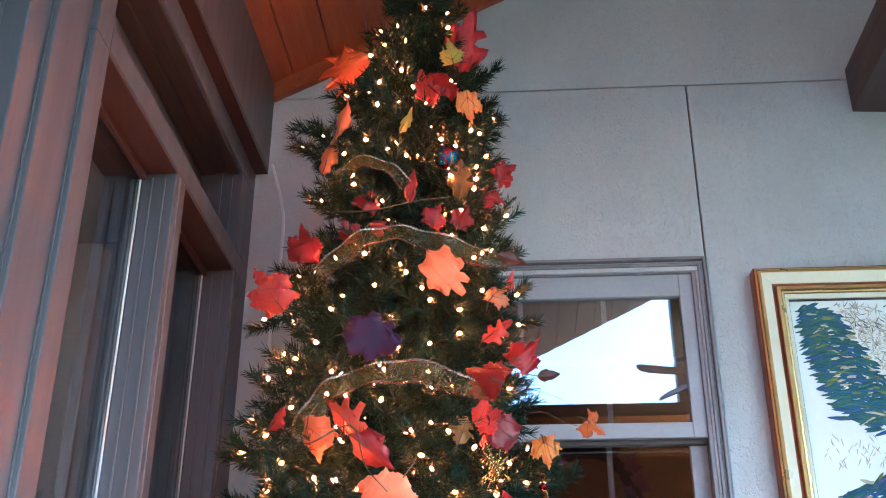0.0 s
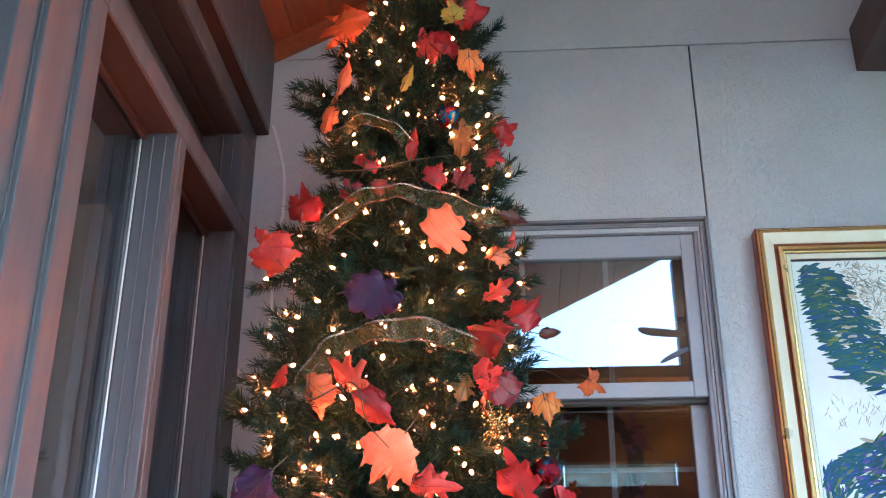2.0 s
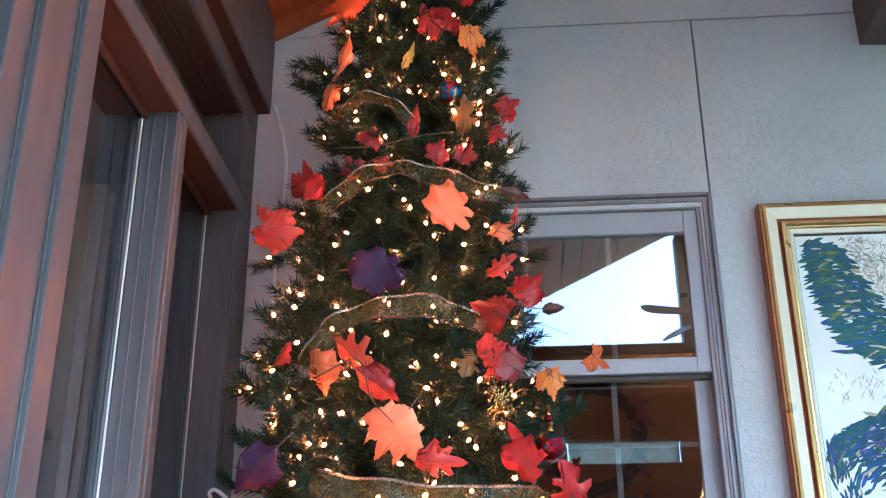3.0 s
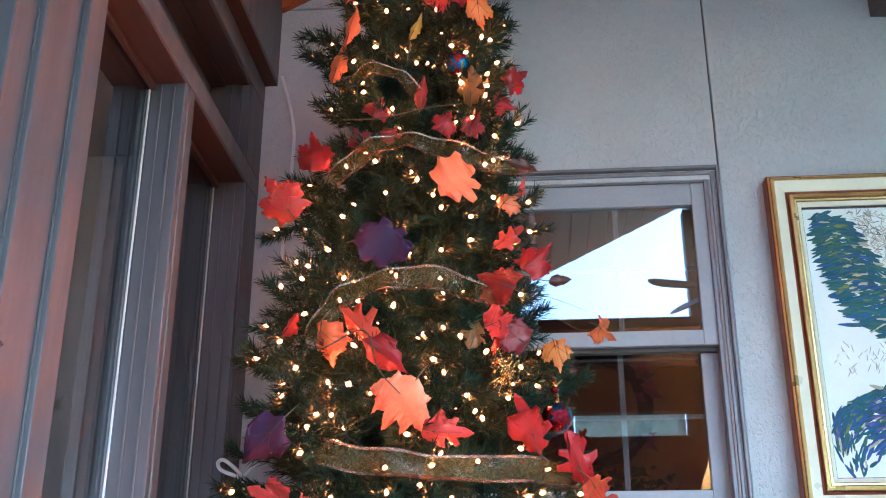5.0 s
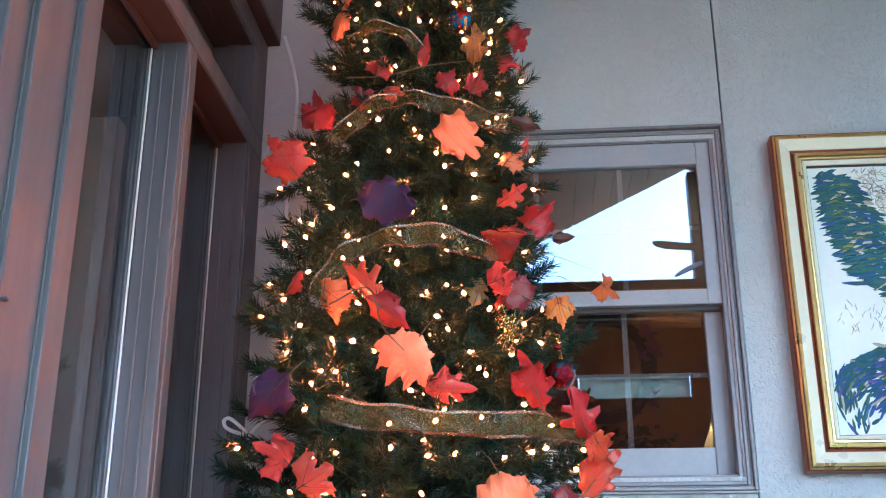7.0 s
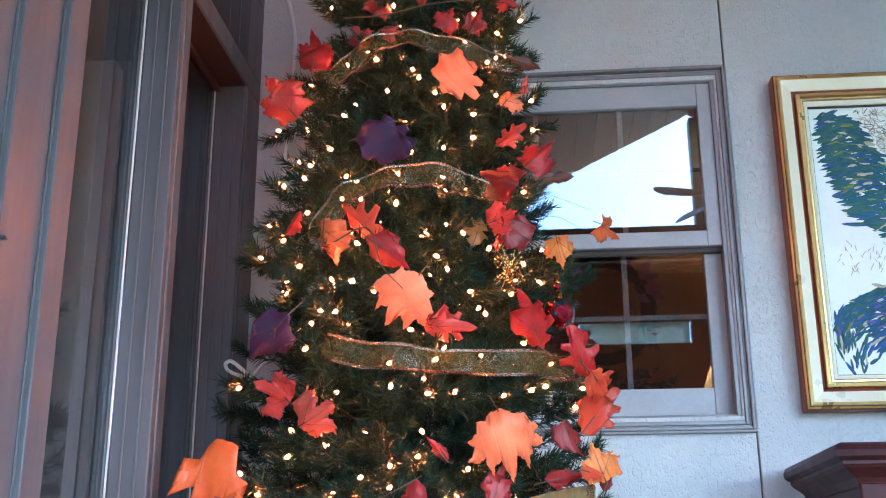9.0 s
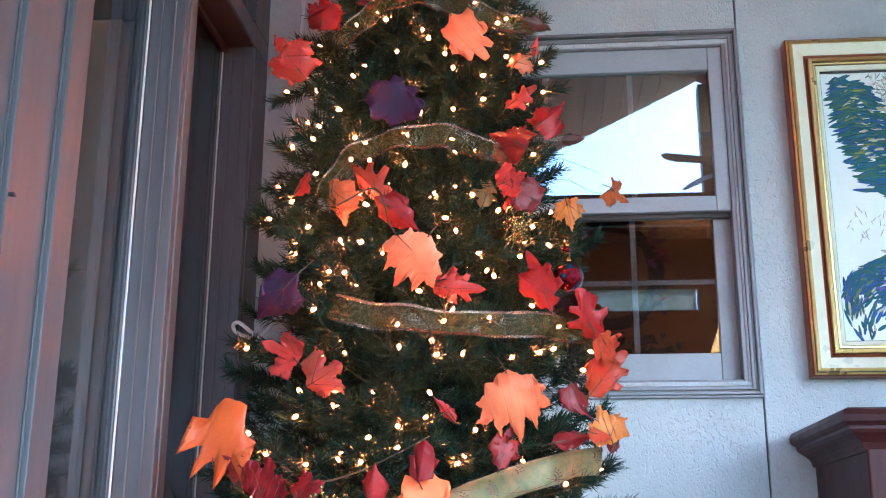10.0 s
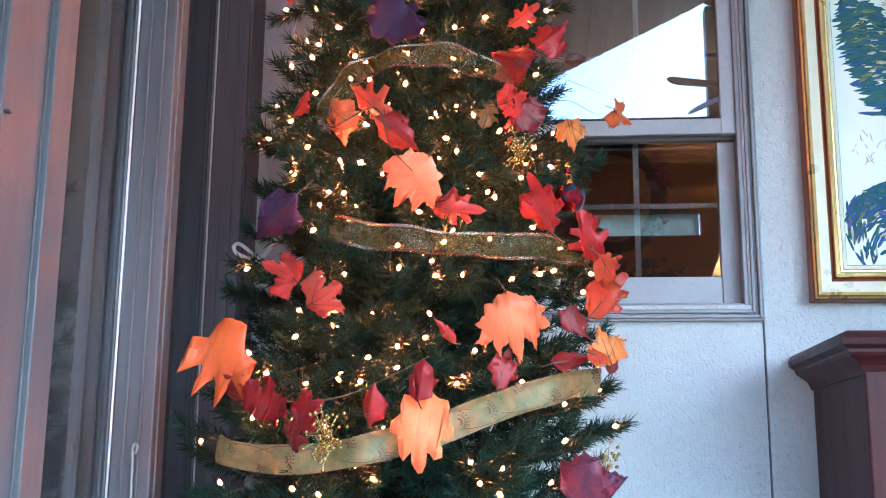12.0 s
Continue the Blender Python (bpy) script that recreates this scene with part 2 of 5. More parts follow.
# ceiling of cedar boards along y, rising from the window wall to the ridge and falling beyond it
ceil_bm = bmesh.new()
rng = random.Random(4)
w = 0.142
for side in (0, 1):
    x = -0.95
    while x < RIDGE_X:
        x1 = min(x + w, RIDGE_X)
        lift = rng.uniform(0, 0.002)
        a, b = (x + 0.002, x1 - 0.002)
        za, zb = roof_z(a) + 0.035 + lift, roof_z(b) + 0.035 + lift
        if side:
            a, b = 2 * RIDGE_X - a, 2 * RIDGE_X - b
        prism(ceil_bm, [(a, za), (b, zb), (b, zb + 0.025), (a, za + 0.025)], "y", OPEN_Y - 0.05, WALL_Y + 0.13)
        x = x1
prism(ceil_bm, [(-1.2, roof_z(-1.2) + 0.07), (RIDGE_X, roof_z(RIDGE_X) + 0.07), (3.6, roof_z(3.6) + 0.07), (3.6, roof_z(3.6) + 0.16), (RIDGE_X, roof_z(RIDGE_X) + 0.18), (-1.2, roof_z(-1.2) + 0.16)], "y", OPEN_Y - 0.1, WALL_Y + 0.5)


def knots(m):
    """Round dark knots here and there in the boards."""
    nt = m.node_tree
    bs = nt.nodes["Principled BSDF"]
    src = bs.inputs["Base Color"].links[0].from_socket
    tc = nt.nodes["Texture Coordinate"]
    vo = node(nt, "ShaderNodeTexVoronoi", Scale=3.1)
    nt.links.new(tc.outputs["Object"], vo.inputs["Vector"])
    mr = nt.nodes.new("ShaderNodeMapRange")
    mr.interpolation_type = "SMOOTHSTEP"
    mr.inputs["From Min"].default_value, mr.inputs["From Max"].default_value = 0.03, 0.075
    nt.links.new(vo.outputs["Distance"], mr.inputs["Value"])
    mx = nt.nodes.new("ShaderNodeMix")
    mx.data_type = "RGBA"
    mx.inputs[6].default_value = (0.04, 0.012, 0.006, 1)
    nt.links.new(mr.outputs[0], mx.inputs[0])
    nt.links.new(src, mx.inputs[7])
    nt.links.new(mx.outputs[2], bs.inputs["Base Color"])
    return m


knots(REDWOOD)
tagged(part("ceiling", ceil_bm, REDWOOD), "sloping ceiling of knotty red cedar boards", "ceiling", kind="structure")
trim = prism(bmesh.new(), [(-0.878, roof_z(-0.878) - 0.038), (RIDGE_X, roof_z(RIDGE_X) - 0.038), (RIDGE_X, roof_z(RIDGE_X) + 0.034), (-0.878, roof_z(-0.878) + 0.034)], "y", WALL_Y - 0.03, WALL_Y - 0.001)
tagged(part("trim", trim, REDWOOD), "cedar strip where ceiling meets stucco", "trim", kind="structure")

# brown purlin that runs out of the wall on the right
tagged(part("beam", prism(bmesh.new(), [(1.235, 3.42), (1.42, 3.41), (1.42, 3.6), (1.235, 3.6)], "y", OPEN_Y, WALL_Y - 0.001), BEAM_BROWN),
       "brown painted timber beam meeting the stucco wall", "beam", kind="structure")

# gable end behind: tie beam, king post, upper wall; open sky in the triangle and below
south = boxed(-0.9, 1.4, OPEN_Y - 0.12, OPEN_Y, 2.5, 2.89)
box(south, -0.9, 1.4, OPEN_Y - 0.12, OPEN_Y, 3.07, 3.76)
box(south, -0.9, 0.32, OPEN_Y - 0.12, OPEN_Y, 2.8902, 3.0698)
box(south, 1.15, 1.4, OPEN_Y - 0.12, OPEN_Y, 2.8902, 3.0698)
for z in (3.45, 3.5, 3.56):
    box(south, -0.9, 1.4, OPEN_Y + 0.0002, OPEN_Y + 0.02, z, z + 0.03)
# added translucent panel: gives the lower sash its bright, leafy reflected band
light_panel = tagged(part("bright_band_panel", boxed(0.33, 1.14, OPEN_Y - 0.08, OPEN_Y - 0.075, 2.895, 3.065, bevel=0), SHADE_PANEL), "mottled translucent panel standing in for bright outdoors mirrored in the panes", "window", kind="structure")
wall_s = tagged(part("wall_south", south, SOUTH_BROWN), "brown upper wall across the porch's open end", "wall", kind="structure")
tagged(part("king_post", boxed(RIDGE_X, RIDGE_X + 0.16, OPEN_Y - 0.12, OPEN_Y, 3.762, 4.63), BEAM_BROWN), "brown king post under the ridge", "post", kind="structure")
# right half of the gable closed only to darken the upper stucco wall
tagged(part("gable_light_blocker", prism(bmesh.new(), [(RIDGE_X + 0.17, 3.76), (3.2, 3.60), (3.2, 3.66), (RIDGE_X + 0.17, 4.6)], "y", OPEN_Y - 0.1, OPEN_Y - 0.03), SOUTH_BROWN), "unseen brown boards added to cut daylight through half the gable", "wall", kind="structure")
for px in (3.04, ):
    for py in (OPEN_Y - 0.12, 1.2, 3.2):
        tagged(part("porch_post", boxed(px, px + 0.14, py, py + 0.14, 0, roof_z(px) + 0.03), BEAM_BROWN), "square brown porch post", "post", kind="structure")

# unseen wall, added to keep east daylight off the corner and bounce some back
tagged(part("daylight_blocker_east", boxed(3.2, 3.3, 1.0, WALL_Y + 0.14, 0, 3.62, bevel=0), STUCCO), "unseen pale stucco wall added to block and bounce side daylight", "wall", kind="structure")

# ---- window wall on the left ----
west = tagged(empty("wall_west"), "taupe painted timber window wall with deep openings", "wall", kind="structure")
HZ = 2.78       # underside of the headers


def wpart(name, dims, material=TAUPE, bevel=0.004, label=""):
    return part(name, boxed(*dims, bevel=bevel), material, west, label)


# header band, recessed transom strip, upper strip, upper wall
wpart("header", (-1.06, FRONT_X, 1.9852, WALL_Y - 0.002, HZ, 2.855))
wpart("header_fillet", (-1.02, FRONT_X - 0.012, 1.9852, 3.18, 2.8552, 2.868))
wpart("transom_board", (-1.10, -1.07, 0.2, 3.2, 2.8, 3.18))
wpart("upper_strip", (-1.07, FRONT_X, -1.1, WALL_Y - 0.002, 3.148, 3.236))
wpart("upper_wall", (-1.05, -0.88, -1.1, WALL_Y - 0.001, 3.2502, 3.62))
wpart("transom_end", (-1.07, FRONT_X, 3.18, WALL_Y - 0.002, 2.8552, 3.1478))
for dx in (0.03, 0.066):
    wpart("bead", (FRONT_X - dx - 0.007, FRONT_X - dx, 3.174, 3.1798, 2.87, 3.14), TAUPE, 0.002)
for x0, x1, dz in ((-1.068, -1.015, 0.008), (-1.014, -0.972, 0.001), (-0.971, -0.934, 0.005)):
    wpart("soffit_board", (x0, x1, 1.99, 3.179, 3.1476 - 0.004 - dz, 3.1476), SOFFIT, 0.002)
wpart("beam_soffit", (-0.99, -0.881, -1.1, WALL_Y - 0.002, 3.2364, 3.25), STAIN, 0.002)


def jamb(y, far=True, depth=0.10):
    """A jamb facing the camera with two beads and a bright metal glazing edge."""
    wpart("jamb", (FRONT_X - depth, FRONT_X - 0.002, y, y + 0.03, 0, HZ - 0.0005), TAUPE)
    for dx in (0.030, 0.066):
        wpart("bead", (FRONT_X - dx - 0.007, FRONT_X - dx, y - 0.006, y - 0.0002, 0, HZ - 0.02), TAUPE, 0.002)
    wpart("glazing_strip", (FRONT_X - depth - 0.005, FRONT_X - depth, y - 0.005, y - 0.0004, 0, HZ - 0.025), WHITE_STRIP, 0.001, "bright metal glazing strip")


wpart("mullion", (-1.07, FRONT_X, 2.572, 2.62, 0, HZ - 0.0005))
jamb(2.54)
wpart("mullion", (-1.07, FRONT_X, 3.212, WALL_Y - 0.002, 0, HZ - 0.0005))
jamb(3.18)
for y0, y1 in ((1.985, 2.54), (2.62, 3.18)):
    wpart("header_soffit", (FRONT_X - 0.10, FRONT_X - 0.001, y0, y1 - 0.002, HZ - 0.010, HZ - 0.0006), STAIN, 0.002)
    wpart("header_fillet", (FRONT_X - 0.10, FRONT_X - 0.085, y0, y1 - 0.002, HZ - 0.028, HZ - 0.0105), STAIN, 0.002)
    pane = wpart("pane", (FRONT_X - 0.112, FRONT_X - 0.106, y0, y1 + 0.03, 0.1, HZ), DOOR_GLASS, 0)
    pane.visible_shadow = False
# dark sash stiles in the far opening
for y0, y1, x in ((2.64, 2.70, 0.02), (2.72, 2.76, 0.03)):
    wpart("sash_stile", (FRONT_X - 0.15 - x, FRONT_X - 0.115 - x, y0 + 0.3, y1 + 0.3, 0.1, HZ), DARK_SASH)
# near post: three faces that step forward
wpart("post_face", (-1.07, FRONT_X, 1.90, 1.985, 0, HZ - 0.0005), bevel=0.003)
wpart("post_face", (-1.07, FRONT_X, 1.90, 1.985, HZ, 3.147), bevel=0.003)
wpart("post_face", (-1.07, -0.941, 1.747, 1.8998, 0, 3.147), bevel=0.003)
wpart("post_face", (-1.07, -0.957, 1.66, 1.7468, 0, HZ - 0.0005), bevel=0.003)
wpart("bead", (-0.9405, -0.9365, 1.8945, 1.8997, 0, HZ - 0.02), TAUPE, 0.0015)
wpart("bead", (-0.9565, -0.9525, 1.7415, 1.7467, 0, HZ - 0.02), TAUPE, 0.0015)
wpart("header", (-1.07, -0.951, -1.1, 1.7466, HZ, 3.1478))
wpart("header_soffit", (-1.007, -0.953, -1.1, 1.7464, HZ - 0.009, HZ - 0.0004), STAIN, 0.002)
# glazed door in the near opening
door = tagged(empty("door_1", -1.03, 1.3, 0), "taupe glazed door with wide stiles", "door", kind="structure")


def dpart(name, dims, material=TAUPE, bevel=0.004, label=""):
    ob = part(name, boxed(*dims, bevel=bevel), material, door, label)
    ob.location = (1.03, -1.3, 0)
    return ob


dpart("stile", (-1.05, -1.008, 1.505, 1.658, 0.01, HZ - 0.012))
dpart("stile", (-1.05, -1.008, 0.75, 0.90, 0.01, HZ - 0.012))
dpart("rail", (-1.05, -1.008, 0.9003, 1.5047, 2.622, HZ - 0.012))
dpart("rail", (-1.05, -1.008, 0.9003, 1.5047, 0.01, 0.3))
dpart("glazing_bead", (-1.02, -1.012, 1.493, 1.5048, 0.3, 2.62), WHITE_STRIP, 0.001)
wpart("latch_pin", (-0.933, -0.921, 1.735, 1.7468, 1.781, 1.788), DARK_SASH, 0.002, "small dark latch pin")
near_pane = dpart("pane", (-1.034, -1.03, 0.9, 1.505, 0.3, 2.63), DOOR_GLASS, 0)
near_pane.visible_shadow = False
wpart("side_wall", (-1.07, -1.0, -1.1, 0.749, 0, HZ - 0.001))
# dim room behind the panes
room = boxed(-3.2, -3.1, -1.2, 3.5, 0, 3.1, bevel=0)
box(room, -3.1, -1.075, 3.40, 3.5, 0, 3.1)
# south wall kept low: an unseen gap added to let daylight in
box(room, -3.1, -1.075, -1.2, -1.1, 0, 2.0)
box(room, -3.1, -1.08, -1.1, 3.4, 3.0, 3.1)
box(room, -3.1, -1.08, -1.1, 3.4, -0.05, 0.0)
tagged(part("side_room", room, INTERIOR_DARK), "dim room behind the window wall, open above its low south wall", "room", kind="structure")
tagged(part("partition", boxed(-2.2, -1.302, 3.0, 3.08, 0, 2.795), PANEL_BEIGE), "beige partition seen dimly through the glass", "partition", kind="structure")


# ---- double-hung window in the stucco wall ----
window = tagged(empty("window_1", 0.083, WALL_Y, 0), "grey double-hung window with white muntins and reflecting panes", "window", kind="structure")
SX0, SX1 = -0.375, 0.541      # glass, left and right


def win(name, dims, material=WINDOW_PAINT, bevel=0.003, parent=None, label=""):
    ob = part(name, boxed(*dims, bevel=bevel), material, window, label)
    ob.location = (-0.083, -WALL_Y, 0)
    return ob


Y = WALL_Y
# stepped casing round the hole
for k, (o, i, y0) in enumerate(((0.0, 0.011, -0.022), (0.0160, 0.029, -0.008), (0.0350, 0.050, 0.006))):
    x0, x1, z0, z1 = WX0 - 0.042 + o, 0.651 - o, 1.643 + o, 2.854 - o
    x0i, x1i, z0i, z1i = WX0 - 0.042 + i, 0.651 - i, 1.643 + i, 2.854 - i
    win("casing", (x1i, x1, Y + y0, Y + 0.06, z0, z1), CASING)
    win("casing", (x0, x0i, Y + y0, Y + 0.06, z0, z1), CASING)
    win("casing", (x0i + 0.0003, x1i - 0.0003, Y + y0, Y + 0.06, z1i, z1), CASING)
    win("casing", (x0i + 0.0003, x1i - 0.0003, Y + y0, Y + 0.06, z0, z0i), CASING)
win("window_sill", (WX0 - 0.04, 0.654, Y - 0.02, Y + 0.03, 1.634, 1.6425), CASING)


def sash(z0, z1, gz0, gz1, y, right):
    """One sash: two stiles, two rails, 3 by 2 lights."""
    gx0, gx1 = SX0, right
    win("stile", (WX0 - 0.005, gx0, Y + y, Y + y + 0.035, z0, z1))
    win("stile", (gx1, 0.606, Y + y, Y + y + 0.035, z0, z1))
    win("rail", (gx0 + 0.0003, gx1 - 0.0003, Y + y, Y + y + 0.035, z0, gz0))
    win("rail", (gx0 + 0.0003, gx1 - 0.0003, Y + y, Y + y + 0.035, gz1, z1))
    xs = (gx1 - 0.256, gx1 - 0.256 - 0.281)
    zm = (gz0 + gz1) / 2
    for x in xs:
        win("muntin", (x - 0.009, x + 0.009, Y + y + 0.0215, Y + y + 0.0245, gz0, gz1), MUNTIN, 0.0)
    win("muntin", (gx0, gx1, Y + y + 0.0245, Y + y + 0.0275, zm - 0.008, zm + 0.008), MUNTIN, 0.0)
    g = win("pane", (gx0, gx1, Y + y + 0.0165, Y + y + 0.0205, gz0, gz1), GLASS, 0.0)
    g.visible_shadow = False


sash(2.236, 2.806, 2.287, 2.725, 0.018, 0.557)
sash(1.690, 2.275, 1.786, 2.256, 0.070, 0.549)
# near-black strip that paints in the shadow gap below the meeting rail
win("shadow_strip", (SX0 - 0.06, 0.604, Y + 0.040, Y + 0.066, 2.220, 2.2355), GOLD_DARK, 0.002, label="dark strip put in for the shadow gap under the upper sash")

# ---- the room behind the window ----
room2 = boxed(-1.6, 2.2, 5.3, 5.4, 0.6, 2.86, bevel=0)
box(room2, -1.7, -1.6, WALL_Y + 0.141, 5.3, 0.6, 2.86)
box(room2, 2.2, 2.3, WALL_Y + 0.141, 5.3, 0.6, 2.86)
# ceiling split from the tan walls; dimness behind the upper panes is its colour
tagged(part("inner_ceiling", boxed(-1.7, 2.3, WALL_Y + 0.141, 5.4, 2.861, 2.92, bevel=0), BEAM_BROWN), "ceiling of the inner room, coloured dark in place of shade", "ceiling", kind="structure")
box(room2, -1.7, 2.3, WALL_Y + 0.141, 5.4, 0.5, 0.6)
tagged(part("tan_room", room2, INTERIOR_TAN), "warm tan walls of the room behind the window", "room", kind="structure")
crown = prism(bmesh.new(), [(5.30, 2.69), (5.285, 2.69), (5.275, 2.72), (5.25, 2.75), (5.235, 2.78), (5.20, 2.80), (5.19, 2.83), (5.17, 2.859), (5.30, 2.859)], "x", -1.59, 2.19)
tagged(part("crown_moulding", crown, INTERIOR_TAN), "stepped tan crown moulding", "moulding", kind="structure")

WREATH_VINE = mat("dark_grapevine", (0.05, 0.03, 0.02), (0.025, 0.016, 0.012), rough=0.8, fine=80, bump=0.3)
wreath = tagged(empty("wreath", 0.22, 3.50, 2.06), "dark twig wreath with autumn leaves hanging inside the window", "wreath")
rng = random.Random(11)
for k in range(11):
    bm = bmesh.new()
    ph = rng.uniform(0, 6)
    pts = [((0.150 + 0.02 * math.sin(5 * a + ph)) * math.cos(a), 0.012 * math.cos(3 * a + ph), (0.165 + 0.014 * math.sin(4 * a + ph)) * math.sin(a)) for a in (2 * math.pi * i / 40 for i in range(41))]
    tube(bm, pts, 0.009, 6)
    part("vine", bm, WREATH_VINE, wreath)

WREATH_LEAF = mat("dull_wreath_leaf", (0.30, 0.06, 0.05), (0.10, 0.05, 0.12), rough=0.6, scale=20, fine=90, bump=0.2, per_object=0.5)
for k in range(34):
    a = rng.uniform(0, 6.28)
    c = Vector((0.15 * math.cos(a), -0.015 + rng.uniform(-0.02, 0.02), 0.165 * math.sin(a)))
    d = Vector((math.cos(a + rng.gauss(0, 0.8)), rng.gauss(0, 0.4), math.sin(a + rng.gauss(0, 0.8)))).normalized() * rng.uniform(0.05, 0.085)
    n = d.cross(Vector((0, 1, 0))).normalized() * 0.022
    bm = bmesh.new()
    vs = [bm.verts.new(c + d * t + n * w) for t, w in ((0, 0.05), (0.2, 0.5), (0.35, 0.35), (0.5, 1.0), (0.6, 0.45), (1, 0), (0.6, -0.45), (0.5, -1.0), (0.35, -0.35), (0.2, -0.5), (0, -0.05))]
    bm.faces.new(vs)
    bmesh.ops.solidify(bm, geom=bm.faces[:], thickness=0.0008)
    part("wreath_leaf", bm, WREATH_LEAF, wreath)

# table lamp and planter on a console inside
SHADE = mat("parchment_shade", (0.75, 0.52, 0.25), (0.55, 0.38, 0.18), rough=0.8, bump=0.05, through_light=0.02)
WICKER = mat("brown_wicker", (0.22, 0.13, 0.06), (0.14, 0.08, 0.035), rough=0.8, scale=20, fine=120, bump=0.4)


def lathe(bm, profile, sides=28):
    rings = [[bm.verts.new((r * math.cos(2 * math.pi * k / sides), r * math.sin(2 * math.pi * k / sides), z)) for k in range(sides)] for r, z in profile]
    for a, b in zip(rings, rings[1:]):
        for k in range(sides):
            bm.faces.new((a[k], a[(k + 1) % sides], b[(k + 1) % sides], b[k]))
    return bm


console = tagged(part("console_table", boxed(-0.6, 1.1, 4.45, 4.85, 0.6, 1.80, bevel=0.01), CHERRY), "dark wooden console against the room's wall", "table")
lamp = tagged(empty("table_lamp", 0.80, 4.62, 1.80), "small table lamp with a parchment shade", "lamp")
part("shade", lathe(bmesh.new(), [(0.115, 0.16), (0.113, 0.163), (0.062, 0.30), (0.06, 0.302)]), SHADE, lamp, "parchment cone shade", smooth=True)
part("base", lathe(bmesh.new(), [(0.0, 0.0), (0.06, 0.0), (0.06, 0.012), (0.02, 0.03), (0.035, 0.08), (0.015, 0.15), (0.008, 0.2), (0.0, 0.2)]), CHERRY, lamp, smooth=True)
bulb = bmesh.new()
bmesh.ops.create_uvsphere(bulb, u_segments=12, v_segments=8, radius=0.022)
bulb_ob = part("bulb", bulb, glow("lamp_bulb_glow", (1.0, 0.72, 0.4), 800), lamp, smooth=True)
bulb_ob.location = (0, 0, 0.225)
basket = tagged(empty("planter_basket", 0.42, 4.6, 1.80), "brown wicker basket with a dark plant", "basket")
part("basket", lathe(bmesh.new(), [(0.0, 0.0), (0.16, 0.0), (0.2, 0.13), (0.21, 0.14), (0.19, 0.14), (0.17, 0.1), (0.0, 0.1)]), WICKER, basket, smooth=True)
fol = bmesh.new()
for i in range(160):
    a, r, h = rng.uniform(0, 6.28), rng.uniform(0, 0.2), rng.uniform(0.1, 0.25)
    c = Vector((r * math.cos(a), r * math.sin(a), h))
    u = Vector((rng.uniform(-1, 1), rng.uniform(-1, 1), rng.uniform(-0.4, 0.6))).normalized() * 0.05
    v = u.orthogonal().normalized() * 0.014
    fol.faces.new([fol.verts.new(c + p) for p in (u * 0, u * 0.5 + v, u, u * 0.5 - v)])
part("foliage", fol, mat("dark_foliage", (0.03, 0.05, 0.02), (0.02, 0.035, 0.015), rough=0.6, bump=0), basket)

# ---- framed painting ----
painting = tagged(empty("framed_painting", 1.2, WALL_Y - 0.045, 2.24), "abstract blue and white painting in a wide gilt frame", "painting")
PX0, PX1, PZ0, PZ1 = 0.792, 1.66, 1.690, 2.785


def frame_ring(name, o, i, y0, y1, material, slope=0.0):
    """A mitred ring of moulding between the insets o and i, its inner edge set back by slope."""
    bm = bmesh.new()
    outer = [(PX0 + o, PZ0 + o), (PX1 - o, PZ0 + o), (PX1 - o, PZ1 - o), (PX0 + o, PZ1 - o)]
    inner = [(PX0 + i, PZ0 + i), (PX1 - i, PZ0 + i), (PX1 - i, PZ1 - i), (PX0 + i, PZ1 - i)]
    for k in range(4):
        a, b, c, d = outer[k], outer[(k + 1) % 4], inner[(k + 1) % 4], inner[k]
        f = [bm.verts.new((p[0] - 1.2, y, p[1] - 2.24)) for p, y in ((a, y0), (b, y0), (c, y0 + slope), (d, y0 + slope))]
        g = [bm.verts.new((p[0] - 1.2, y1, p[1] - 2.24)) for p in (a, b, c, d)]
        bm.faces.new(f)
        bm.faces.new(g[::-1])
        for m in range(4):
            bm.faces.new((f[m], g[m], g[(m + 1) % 4], f[(m + 1) % 4]))
    bmesh.ops.recalc_face_normals(bm, faces=bm.faces[:])
    ob = part(name, bm, material, painting)
    return ob


frame_ring("frame_edge", 0.0, 0.004, -0.010, 0.043, GOLD_RED, -0.004)
frame_ring("frame_lip", 0.0042, 0.010, -0.014, 0.043, GOLD, -0.004)
frame_ring("frame_groove", 0.0102, 0.013, -0.012, 0.043, GOLD_DARK, 0.0)
frame_ring("frame_bead", 0.0132, 0.022, -0.022, 0.043, GOLD, -0.003)
frame_ring("frame_cove", 0.0222, 0.056, -0.024, 0.043, GOLD_PALE, 0.016)
frame_ring("frame_step", 0.0562, 0.069, -0.006, 0.043, GOLD_RED, 0.008)
frame_ring("frame_ridge", 0.0692, 0.080, -0.016, 0.043, GOLD, -0.003)
frame_ring("frame_groove", 0.0802, 0.084, -0.004, 0.043, GOLD_DARK, 0.0)
frame_ring("frame_ridge", 0.0842, 0.090, -0.010, 0.043, GOLD, 0.0)
frame_ring("frame_groove", 0.0902, 0.093, -0.002, 0.043, GOLD_DARK, 0.0)
frame_ring("frame_fillet", 0.0932, 0.106, -0.006, 0.043, GOLD_PALE, 0.008)
frame_ring("frame_rebate", 0.1062, 0.109, 0.010, 0.043, GOLD_DARK, 0.0)
CANVAS = mat("white_canvas_paint", (0.95, 0.94, 0.87), (0.90, 0.89, 0.78), rough=0.5, scale=9, fine=60, bump=0.5)
